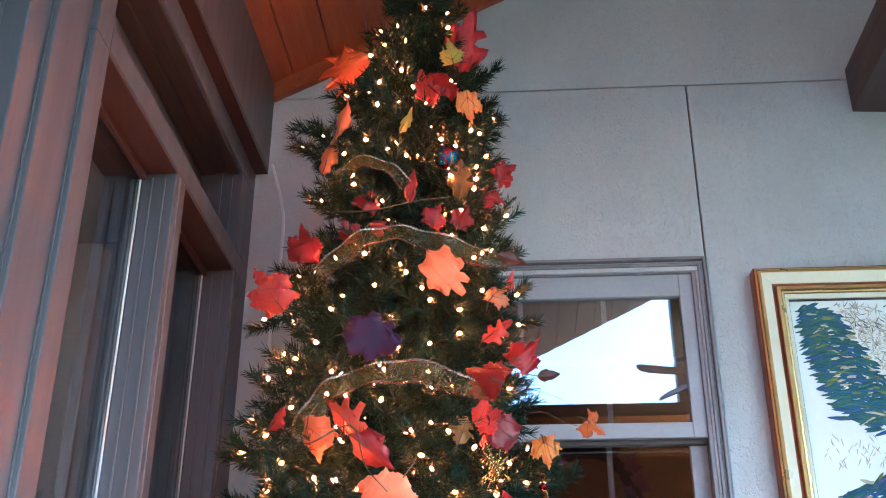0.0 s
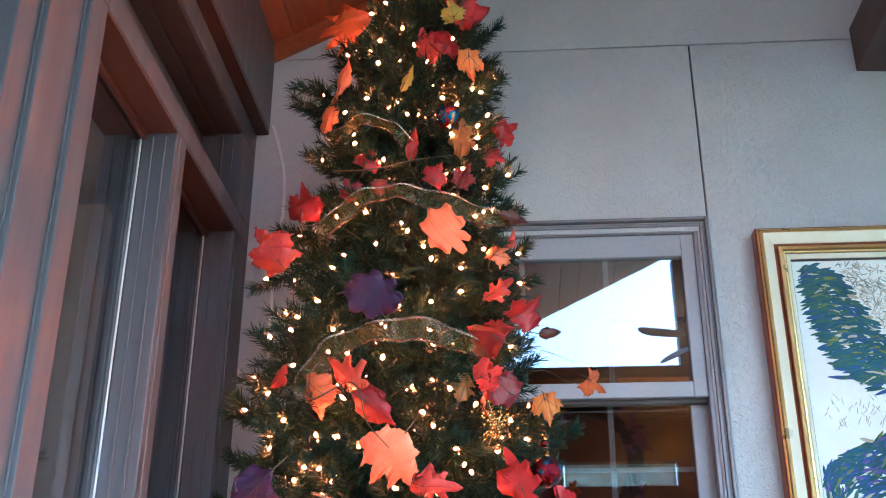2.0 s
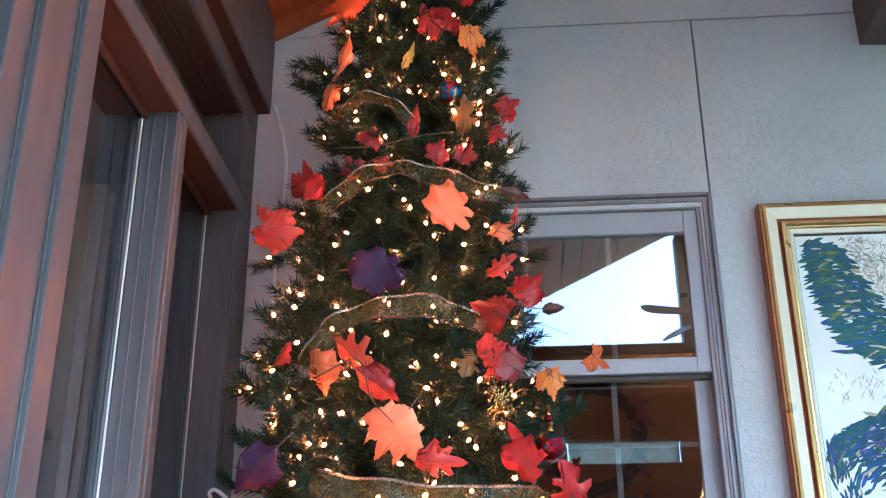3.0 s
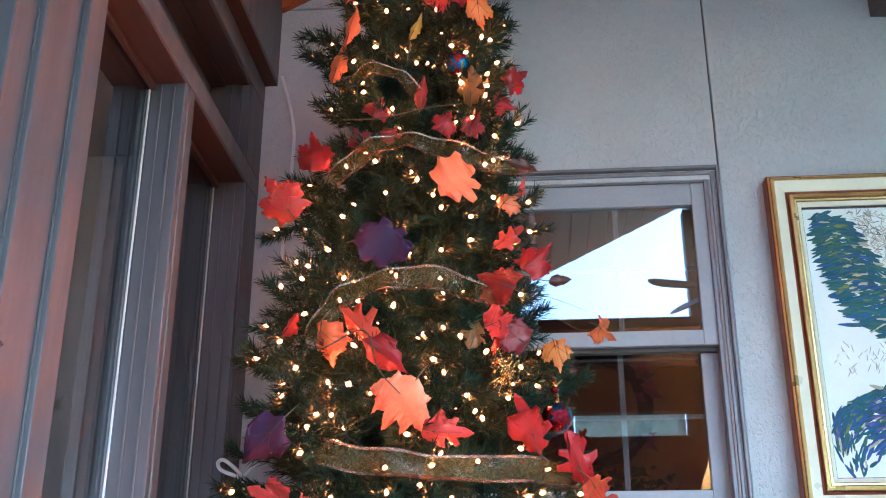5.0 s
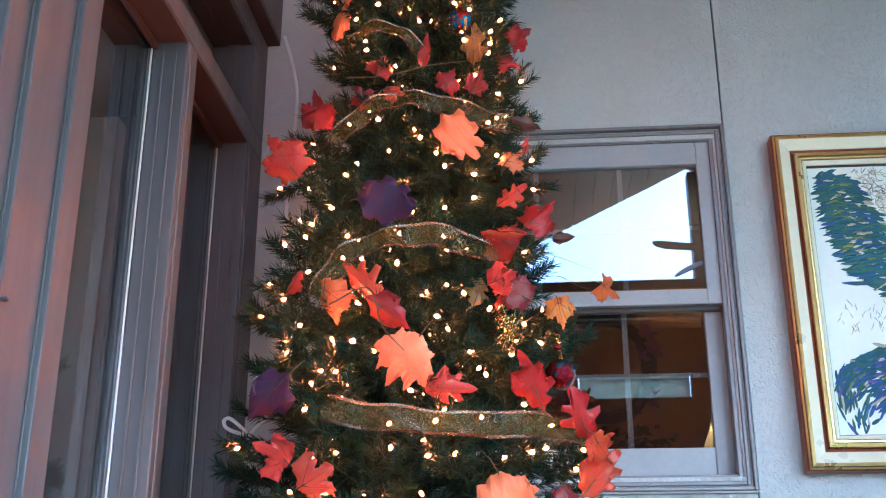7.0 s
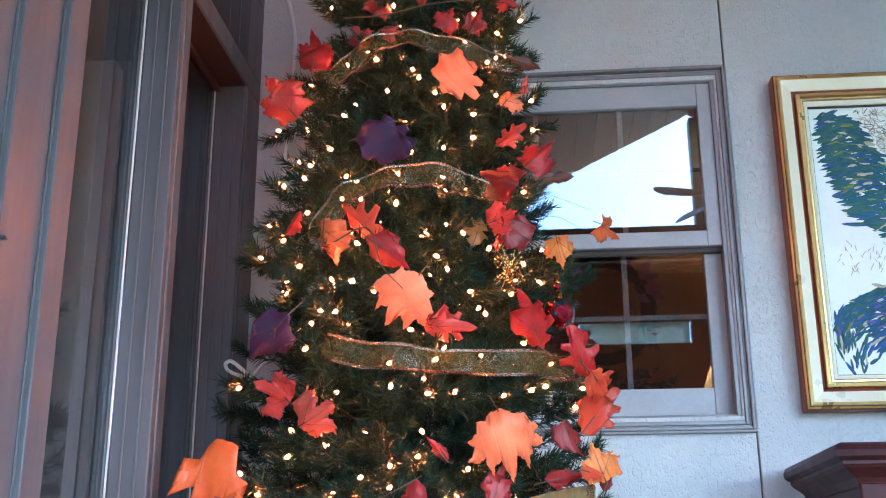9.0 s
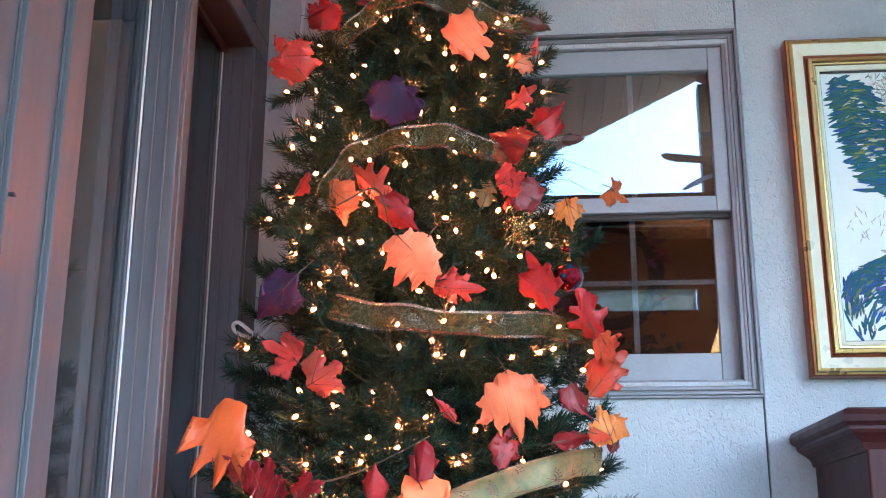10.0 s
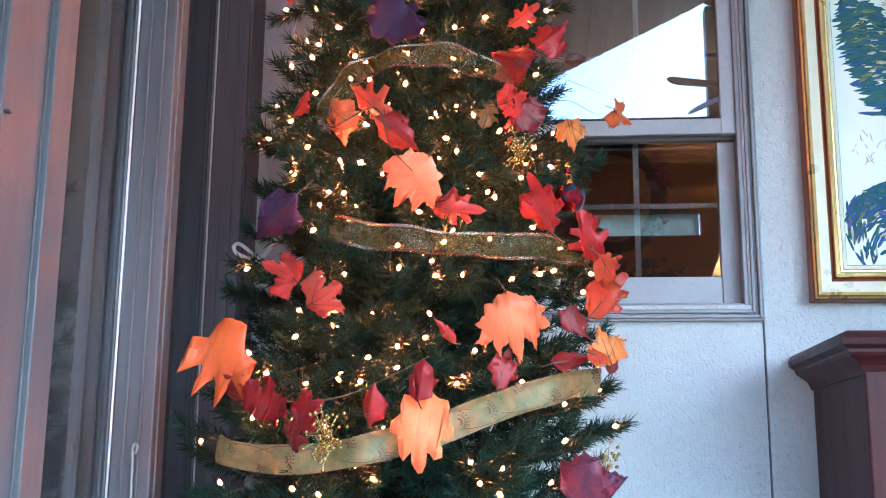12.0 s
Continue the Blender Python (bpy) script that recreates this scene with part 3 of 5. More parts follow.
part("canvas", boxed(PX0 + 0.107 - 1.2, PX1 - 0.107 - 1.2, 0.022, 0.03, PZ0 + 0.107 - 2.24, PZ1 - 0.107 - 2.24, bevel=0), CANVAS, painting)
STROKES = [mat("teal_paint", (0.02, 0.12, 0.16), (0.012, 0.06, 0.09), rough=0.4, fine=90, bump=0.4), mat("green_paint", (0.05, 0.14, 0.09), (0.03, 0.09, 0.06), rough=0.4, fine=90, bump=0.4),
           mat("blue_paint", (0.03, 0.10, 0.32), (0.03, 0.07, 0.22), rough=0.4, fine=90, bump=0.4), mat("olive_paint", (0.22, 0.24, 0.04), (0.14, 0.18, 0.05), rough=0.4, fine=90, bump=0.4),
           mat("violet_paint", (0.16, 0.11, 0.36), (0.10, 0.07, 0.28), rough=0.4, fine=90, bump=0.4), mat("cream_paint", (0.62, 0.55, 0.38), (0.45, 0.38, 0.25), rough=0.5, fine=90, bump=0.4)]


def stroke(bm, x, z, ang, ln, wd, lift):
    """A tapered dab of thick paint on the canvas."""
    d, n = Vector((math.cos(ang), 0, math.sin(ang))), Vector((-math.sin(ang), 0, math.cos(ang)))
    c = Vector((x - 1.2, 0.0215 - lift, z - 2.24))
    ring = [c + d * ln * a + n * wd * b for a, b in ((-0.5, 0.15), (-0.3, 0.45), (0.1, 0.5), (0.4, 0.25), (0.5, 0.0), (0.4, -0.25), (0.1, -0.5), (-0.3, -0.45), (-0.5, -0.15))]
    top = bm.verts.new(c + Vector((0, -0.0022, 0)))
    vs = [bm.verts.new(p) for p in ring]
    for a, b in zip(vs, vs[1:] + vs[:1]):
        bm.faces.new((top, a, b))


CX0, CX1, CZ0, CZ1 = PX0 + 0.111, PX1 - 0.111, PZ0 + 0.111, PZ1 - 0.111
rng = random.Random(21)
dabs = [bmesh.new() for _ in STROKES]


def dab(m, x, z, ang, ln, wd, lift=0.0):
    if CX0 + 0.5 * ln * abs(math.cos(ang)) < x < CX1 - 0.5 * ln * abs(math.cos(ang)) and CZ0 + 0.01 < z < CZ1 - 0.01:
        stroke(dabs[m], x, z, ang, ln, wd, lift)


def wing_edge(u):
    """Left and right edge of the hanging wing, u metres under the canvas's top."""
    return CX0 + 0.004 + 0.05 * max(u / 0.3, 0) ** 2 + 0.5 * max(u - 0.3, 0), CX0 + 0.135 + 0.55 * u


for i in range(620):           # dense blue-green body of the wing
    u = 0.40 * rng.random()
    a, b = wing_edge(u)
    v = rng.random()
    m = rng.choices([0, 1, 2, 3, 4, 5], [7, 4.2, 1.3, 1.0, 0.1, 0.9])[0]
    dab(m, a + 0.03 + (b - a - 0.03) * v, CZ1 - 0.008 - u - 0.03 * v, radians(200 - 40 * v + rng.gauss(0, 16)), rng.uniform(0.025, 0.07), rng.uniform(0.006, 0.014), rng.uniform(0, 0.002))
for i in range(70):            # loose feather tips along its outer edge
    u = 0.05 + 0.40 * i / 70
    a, b = wing_edge(u)
    dab(rng.choice((0, 0, 1, 2)), a + rng.uniform(0.02, 0.05), CZ1 - u, radians(192 + rng.gauss(0, 7)), rng.uniform(0.05, 0.085), rng.uniform(0.008, 0.013), 0.0012)
for i in range(60):            # ragged lower edge
    x = CX0 + 0.10 + 0.36 * i / 60
    dab(rng.choice((0, 0, 2, 1)), x, CZ1 - 0.34 - 0.24 * (x - CX0) + rng.uniform(-0.035, 0.035), radians(178 - 30 * i / 60 + rng.gauss(0, 8)), rng.uniform(0.05, 0.09), rng.uniform(0.008, 0.014), 0.001)
for i in range(620):           # scratchy thin lines on the pale ground beside the wing
    u = rng.uniform(0.01, 0.36)
    b = wing_edge(u)[1]
    x = b + abs(rng.gauss(0, 0.10))
    dab(rng.choices((5, 1, 0), (8, 1.5, 0.5))[0], x, CZ1 - u, radians(rng.choice((35, 140, 100)) + rng.gauss(0, 22)), rng.uniform(0.012, 0.035), rng.uniform(0.0018, 0.0036))
for i in range(1100):          # blue mound at the foot
    x = rng.uniform(CX0 + 0.012, CX1 - 0.02)
    top = CZ0 + 0.185 + 0.13 * math.sin(min((x - CX0) / 0.30, 1.0) * 1.57)
    z = CZ0 + 0.012 + (top - CZ0 - 0.02) * math.sqrt(rng.random())
    m = rng.choices([0, 1, 2, 3, 4, 5], [5, 2.4, 4, 0.4, 0.2 + 5 * (x - CX0), 0.5])[0]
    dab(m, x, z, radians(70 + 55 * math.sin(11 * x + 6 * z) + rng.gauss(0, 16)), rng.uniform(0.03, 0.065), rng.uniform(0.006, 0.012), rng.uniform(0, 0.002))
for i in range(60):            # faint pencil-like marks between
    dab(5, CX0 + rng.uniform(0.04, 0.3), CZ0 + rng.uniform(0.32, 0.42), radians(rng.uniform(40, 130)), rng.uniform(0.012, 0.03), 0.0022)
for bm, m in zip(dabs, STROKES):
    tagged(part("paint_dab", bm, m, painting), kind="stuff")

# ---- cherry cabinet against the wall ----
cabinet = tagged(empty("cabinet", 1.3, 3.05, 0), "dark cherry cabinet with a stepped crown moulding", "cabinet")


def cab(name, dims, bevel=0.004, label=""):
    ob = part(name, boxed(*dims, bevel=bevel), CHERRY, cabinet, label)
    ob.location = (-1.3, -3.05, 0)
    return ob


CBX, CBY, CBZ = 0.785, 2.815, 1.436
cab("body", (CBX, 1.9, CBY, 3.35, 0.0, CBZ))
cab("corner_stile", (CBX - 0.004, CBX + 0.075, CBY - 0.012, CBY - 0.0004, 0.0, CBZ), 0.005)
for i in range(3):
    cab("door", (CBX + 0.085 + i * 0.33, CBX + 0.405 + i * 0.33, CBY - 0.02, CBY - 0.0004, 0.1, CBZ - 0.03), 0.006)
crown_bm = bmesh.new()
prof = [(0.0, -0.010), (0.006, -0.008), (0.008, 0.0), (0.014, 0.012), (0.028, 0.024), (0.044, 0.034), (0.050, 0.042), (0.050, 0.050), (0.056, 0.052), (0.066, 0.060), (0.068, 0.075), (0.062, 0.088), (0.052, 0.094), (0.0, 0.095)]
rows = []
for o, h in prof:
    rows.append([crown_bm.verts.new(p) for p in ((CBX - o, 3.352, CBZ + h), (CBX - o, CBY - o, CBZ + h), (1.9 + o, CBY - o, CBZ + h), (1.9 + o, 3.352, CBZ + h))])
for a, b in zip(rows, rows[1:]):
    for k in range(3):
        crown_bm.faces.new((a[k], a[k + 1], b[k + 1], b[k]))
crown_bm.faces.new(rows[-1])
crown_ob = part("crown", crown_bm, CHERRY, cabinet)
crown_ob.location = (-1.3, -3.05, 0)

# ---- white cable down the corner, with a loop at its end ----
cable_line = [(-0.862, 3.335, 3.262), (-0.842, 3.338, 3.20), (-0.822, 3.348, 3.12), (-0.808, 3.350, 3.02), (-0.812, 3.351, 2.85), (-0.826, 3.351, 2.594), (-0.828, 3.351, 2.45), (-0.816, 3.351, 2.2),
              (-0.812, 3.345, 2.04), (-0.802, 3.27, 1.93), (-0.810, 3.165, 1.857), (-0.834, 3.16, 1.823), (-0.858, 3.158, 1.798), (-0.884, 3.156, 1.802), (-0.925, 3.156, 1.819), (-0.936, 3.158, 1.840),
              (-0.922, 3.162, 1.850), (-0.895, 3.164, 1.832), (-0.869, 3.166, 1.807), (-0.857, 3.168, 1.785), (-0.852, 3.17, 1.72)]
cable = tagged(part("cable", tube(bmesh.new(), smooth_line(cable_line, 8), 0.0058, 8), CABLE_WHITE, smooth=True),
               "white electric cable running down the corner", "cable")
# pole hook standing against the jamb
hook_m = mat("grey_steel", (0.34, 0.34, 0.35), (0.24, 0.24, 0.25), rough=0.4, metal=1.0, bump=0.0)
tagged(part("pole_hook", tube(bmesh.new(), smooth_line([(-0.962, 2.525, 0.0), (-0.962, 2.525, 0.8), (-0.963, 2.522, 1.17), (-0.965, 2.520, 1.215), (-0.961, 2.518, 1.238), (-0.953, 2.517, 1.233), (-0.957, 2.518, 1.215)], 6), 0.0034, 8), hook_m, smooth=True),
       "thin steel pole with a hooked end by the jamb", "pole")

# ceiling fan under the ridge behind the viewer, seen in the panes
fan = tagged(empty("ceiling_fan", 1.38, -0.30, 3.73), "dark ceiling fan at rest", "fan")
part("rod", tube(bmesh.new(), [(0, 0, 0.08), (0, 0, 0.75)], 0.012), BEAM_BROWN, fan)
part("motor", lathe(bmesh.new(), [(0.0, -0.06), (0.08, -0.05), (0.11, 0.0), (0.08, 0.07), (0.02, 0.09), (0.0, 0.09)]), BEAM_BROWN, fan, smooth=True)
for k in range(5):
    bm = bmesh.new()
    a = radians(72 * k + 20)
    outline = [(0.1, -0.035), (0.3, -0.075), (0.52, -0.085), (0.57, -0.05), (0.58, 0.0), (0.57, 0.05), (0.52, 0.085), (0.3, 0.075), (0.1, 0.035)]
    prism(bm, outline, "z", -0.004, 0.004)
    bmesh.ops.rotate(bm, verts=bm.verts[:], matrix=Matrix.Rotation(radians(38), 3, "X"))
    bmesh.ops.rotate(bm, verts=bm.verts[:], matrix=Matrix.Rotation(a, 3, "Z"))
    part("blade", bm, BEAM_BROWN, fan)


# ---- the artificial tree ----
AX, AY, TOP = -0.312, 2.76, 3.62
TREE_Z = (0.25, 0.6, 1.14, 1.40, 1.60, 1.80, 2.04, 2.36, 2.58, 2.80, 3.02, 3.15, 3.30, 3.47, 3.62)
TREE_R = (0.64, 0.62, 0.555, 0.515, 0.485, 0.45, 0.42, 0.35, 0.31, 0.285, 0.27, 0.225, 0.145, 0.08, 0.025)


def tree_x(z):
    """The axis leans a little."""
    return AX + 0.04 * (z - 2.3)


def tree_r(z):
    return float(np.interp(z, TREE_Z, TREE_R))


def spot(x, z, out=0.0):
    """The place on the tree's near side at x and z, pushed outwards by out."""
    r = max(tree_r(z) * 0.93 + out, 0.03)
    d = min(abs(x - tree_x(z)) / r, 1.0)
    return Vector((x, AY - r * math.sqrt(1 - d * d), z))


NEEDLE = mat("green_pvc_needles", (0.015, 0.043, 0.026), (0.007, 0.017, 0.010), rough=0.42, scale=14, fine=90, bump=0.0, per_object=0.25, spec=0.1, through_light=0.02)
TWIG = mat("brown_green_wire", (0.035, 0.03, 0.018), (0.02, 0.02, 0.012), rough=0.7, bump=0.0)


def branch_mesh(length, seed, twigs=7):
    """A branch along +x: a wire, and side twigs thick with needles towards its tip."""
    rng = random.Random(seed)
    verts, faces, mats = [], [], []

    def needle(p, d, ln, wd):
        side = d.cross(Vector((rng.gauss(0, 1), rng.gauss(0, 1), rng.gauss(0, 1)))).normalized() * wd
        k = len(verts)
        verts.extend([p - side, p + side, p + d * ln * 0.7 + side * 0.8, p + d * ln])
        faces.append((k, k + 1, k + 2, k + 3))
        mats.append(0)

    def wire(a, b, r):
        d = (b - a).normalized()
        u = d.orthogonal().normalized() * r
        v = d.cross(u)
        k = len(verts)
        verts.extend([a + u, a - u * 0.5 + v * 0.87, a - u * 0.5 - v * 0.87, b + u * 0.6, b - u * 0.3 + v * 0.5, b - u * 0.3 - v * 0.5])
        for i in range(3):
            j = (i + 1) % 3
            faces.append((k + i, k + j, k + 3 + j, k + 3 + i))
            mats.append(1)

    def twig(p, d, ln, count):
        bend = Vector((rng.gauss(0, 0.15), rng.gauss(0, 0.15), 0.25 + rng.gauss(0, 0.15)))
        q = p
        n = 4
        for i in range(n):
            e = (d + bend * (i / n)).normalized()
            q2 = q + e * ln / n
            wire(q, q2, 0.0016)
            for k in range(count // n):
                t = rng.random()
                s = q.lerp(q2, t)
                rad = Vector((rng.gauss(0, 1), rng.gauss(0, 1), rng.gauss(0, 1)))
                rad = (rad - e * rad.dot(e)).normalized()
                spread = rng.uniform(0.75, 1.2) * (1 - 0.4 * (i + t) / n)
                dd = (e * math.cos(spread) + rad * math.sin(spread)).normalized()
                needle(s, dd, rng.uniform(0.028, 0.042), rng.uniform(0.0010, 0.0016))
            q = q2

    wire(Vector((0, 0, 0)), Vector((length * 0.93, 0, 0.0)), 0.003)
    start = max(0.25, 1 - 0.26 / length)
    n = twigs
    for i in range(n):
        t = start + (1 - start) * i / (n - 1) * 0.92
        p = Vector((length * t, 0, 0))
        side = 1 if i % 2 else -1
        ang = rng.uniform(0.45, 0.95) * side * (1 - 0.3 * (t > 0.9))
        d = Vector((math.cos(ang), math.sin(ang), rng.uniform(-0.25, 0.45))).normalized()
        twig(p, d, rng.uniform(0.06, 0.10), 84)
    twig(Vector((length * 0.9, 0, 0)), Vector((1, 0, 0.1)).normalized(), 0.085, 100)
    for i in range(70):          # sparse needles on the inner wire
        p = Vector((length * rng.uniform(0.25, start + 0.1), 0, 0))
        a = rng.uniform(0, 6.28)
        needle(p, Vector((0.6, 0.8 * math.cos(a), 0.8 * math.sin(a))).normalized(), 0.03, 0.001)
    me = bpy.data.meshes.new("branch")
    me.from_pydata([tuple(v) for v in verts], [], faces)
    me.materials.append(NEEDLE)
    me.materials.append(TWIG)
    me.polygons.foreach_set("material_index", mats)
    return me


tree = tagged(empty("artificial_tree", AX, AY, 0), "slim green artificial pine tree trimmed for autumn", "christmas tree")
part("trunk", tube(bmesh.new(), [(tree_x(z) - AX, 0, z) for z in (0.0, 1.5, 2.5, 3.5)], 0.028, 10, 0.35), TWIG, tree)
CLASSES = (0.14, 0.20, 0.27, 0.33, 0.40, 0.47, 0.54, 0.62)
BRANCHES = {c: [branch_mesh(c, 100 * i + k) for k in range(3)] for i, c in enumerate(CLASSES)}
rng = random.Random(7)
N = 250
zs = np.linspace(0.35, 3.58, 400)
dens = np.array([tree_r(z) + 0.11 for z in zs]) * np.where(zs < 1.0, 0.35, 1.0)
cum = np.cumsum(dens) / dens.sum()
for i in range(N):
    z = float(np.interp((i + 0.5) / N, cum, zs))
    az = i * 2.39996 + rng.uniform(-0.25, 0.25)
    up = radians(rng.uniform(4, 22) + max(0, z - 3.2) * 90)
    reach = max(tree_r(z) * rng.uniform(0.80, 1.10) - 0.045, 0.10)
    c = min(CLASSES, key=lambda v: abs(v - reach))
    ob = new("branch", rng.choice(BRANCHES[c]))
    s = reach / c
    ob.parent = tree
    ob.matrix_local = Matrix.LocRotScale((tree_x(z) - AX, 0, z - reach * math.sin(up) * 0.6), Euler((rng.uniform(-0.6, 0.6), -up, az)), (s, 1, 1))
for k in range(4):
    ob = new("branch", BRANCHES[0.20][k % 3])
    ob.parent = tree
    ob.matrix_local = Matrix.LocRotScale((tree_x(3.4) - AX, 0, 3.40), Euler((0, radians(-80 + 9 * k), k * 1.7)), (1, 1, 1))


def reach_branch(x, z, dy=0.0):
    """A longer branch whose tip sticks out at x and z."""
    x -= 0.06 if x > tree_x(z) else -0.05
    base = Vector((tree_x(z), AY, z - 0.10))
    d = Vector((x, AY + dy, z)) - base
    c = min(CLASSES, key=lambda v: abs(v - d.length))
    ob = new("branch", BRANCHES[c][int(abs(x) * 1000) % 3])
    ob.parent = tree
    q = d.to_track_quat("X", "Z")
    ob.matrix_local = Matrix.LocRotScale(base - Vector((AX, AY, 0)), q, (d.length / c, 1, 1))


for x, z in ((-0.647, 3.016), (-0.636, 2.93), (-0.027, 3.174), (-0.009, 2.99), (-0.577, 2.75), (-0.76, 2.03), (-0.578, 2.857), (-0.013, 2.67), (0.172, 1.948),
             (-0.84, 1.62), (-0.88, 1.20), (0.175, 1.51), (0.179, 1.37), (-0.693, 2.14), (0.176, 1.27), (-0.635, 2.42), (0.05, 2.12)):
    reach_branch(x, z, -0.03)

# shaded inner growth, too dense to tell apart
inner_v, inner_f = [], []
for i in range(320):
    z = 0.6 + 2.85 * (i + 0.5) / 320
    az = i * 2.39996 + 1.0
    reach = max(tree_r(z) * rng.uniform(0.45, 0.72), 0.06)
    c = min(CLASSES, key=lambda v: abs(v - reach))
    me = BRANCHES[c][i % 3]
    m = Matrix.LocRotScale((tree_x(z) - AX, 0, z - 0.04), Euler((rng.uniform(-2, 2), radians(-rng.uniform(0, 35)), az)), (reach / c, 1, 1))
    k = len(inner_v)
    inner_v.extend([tuple(m @ v.co) for v in me.vertices])
    inner_f.extend([tuple(k + j for j in p.vertices) for p in me.polygons])
inner_me = bpy.data.meshes.new("inner_growth")
inner_me.from_pydata(inner_v, [], inner_f)
inner_me.materials.append(NEEDLE)
inner = new("inner_growth", inner_me)
inner.parent = tree
tagged(inner, kind="stuff")


# ---- decorations on the tree ----
HALF = {
    "maple": [(0, .56), (.05, .44), (.11, .42), (.09, .30), (.10, .20), (.20, .30), (.23, .24), (.34, .27), (.31, .16), (.42, .12), (.33, .05), (.36, -.02), (.24, -.06), (.33, -.22), (.20, -.23), (.12, -.22), (.03, -.27)],
    "oak": [(0, .56), (.06, .50), (.09, .40), (.06, .32), (.10, .26), (.24, .31), (.27, .22), (.17, .13), (.12, .06), (.2, .03), (.33, .04), (.34, -.07), (.22, -.13), (.12, -.18), (.19, -.26), (.15, -.34), (.06, -.36), (.02, -.42)],
    "felt": [(0, .53), (.07, .51), (.11, .42), (.12, .32), (.17, .33), (.25, .41), (.33, .36), (.32, .24), (.28, .16), (.36, .16), (.47, .12), (.46, .01), (.36, -.06), (.32, -.11), (.38, -.20), (.34, -.30), (.22, -.29), (.12, -.32), (.02, -.40)],
    "broad": [(0, .60), (.07, .42), (.10, .29), (.19, .33), (.31, .44), (.32, .29), (.30, .16), (.39, .13), (.46, .07), (.39, -.03), (.40, -.13), (.31, -.18), (.27, -.28), (.15, -.28), (.07, -.37), (.02, -.40)],
    "fingers": [(0, .30), (.05, .31), (.12, .28), (.17, .16), (.22, .02), (.40, -.02), (.27, -.12), (.24, -.20), (.37, -.42), (.19, -.27), (.14, -.24), (.17, -.44), (.12, -.60), (.05, -.40), (.02, -.36)],
    "bigmaple": [(0, .60), (.05, .46), (.09, .34), (.11, .27), (.20, .36), (.24, .47), (.27, .35), (.30, .27), (.29, .20), (.38, .24), (.50, .22), (.43, .13), (.40, .05), (.45, -.02), (.38, -.07), (.28, -.14), (.30, -.24), (.20, -.24), (.10, -.30), (.03, -.34)],
    "narrow": [(0, .56), (.05, .42), (.11, .30), (.08, .22), (.17, .14), (.12, .04), (.20, -.08), (.11, -.16), (.13, -.28), (.03, -.40)],
    "narrow2": [(0, .56), (.07, .38), (.16, .28), (.14, .16), (.27, .10), (.20, -.04), (.26, -.18), (.12, -.24), (.03, -.36)],
}


def leaf_mat(name, a, b):
    """Printed fabric: the colour turns from the veins outwards, and light comes through."""
    m = mat(name, a, b, rough=0.42, scale=22, fine=130, bump=0.3, per_object=0.28, through_light=0.3)
    nt = m.node_tree
    bs = nt.nodes["Principled BSDF"]
    src = bs.inputs["Base Color"].links[0].from_socket
    tc = nt.nodes["Texture Coordinate"]
    ln = nt.nodes.new("ShaderNodeVectorMath")
    ln.operation = "LENGTH"
    nt.links.new(tc.outputs["Object"], ln.inputs[0])
    mr = nt.nodes.new("ShaderNodeMapRange")
    mr.interpolation_type = "SMOOTHSTEP"
    mr.inputs["From Min"].default_value, mr.inputs["From Max"].default_value = 0.006, 0.06
    mr.inputs["To Min"].default_value, mr.inputs["To Max"].default_value = 0.25, 0.0
    nt.links.new(ln.outputs["Value"], mr.inputs["Value"])
    mx = nt.nodes.new("ShaderNodeMix")
    mx.data_type = "RGBA"
    mx.inputs[7].default_value = (min(1.25 * a[0], 0.9), min(1.5 * a[1] + 0.02, 0.8), 1.3 * a[2], 1)
    nt.links.new(mr.outputs[0], mx.inputs[0])
    nt.links.new(src, mx.inputs[6])
    for link in list(src.links):
        if link.to_node != mx:
            nt.links.new(mx.outputs[2], link.to_socket)
    return m


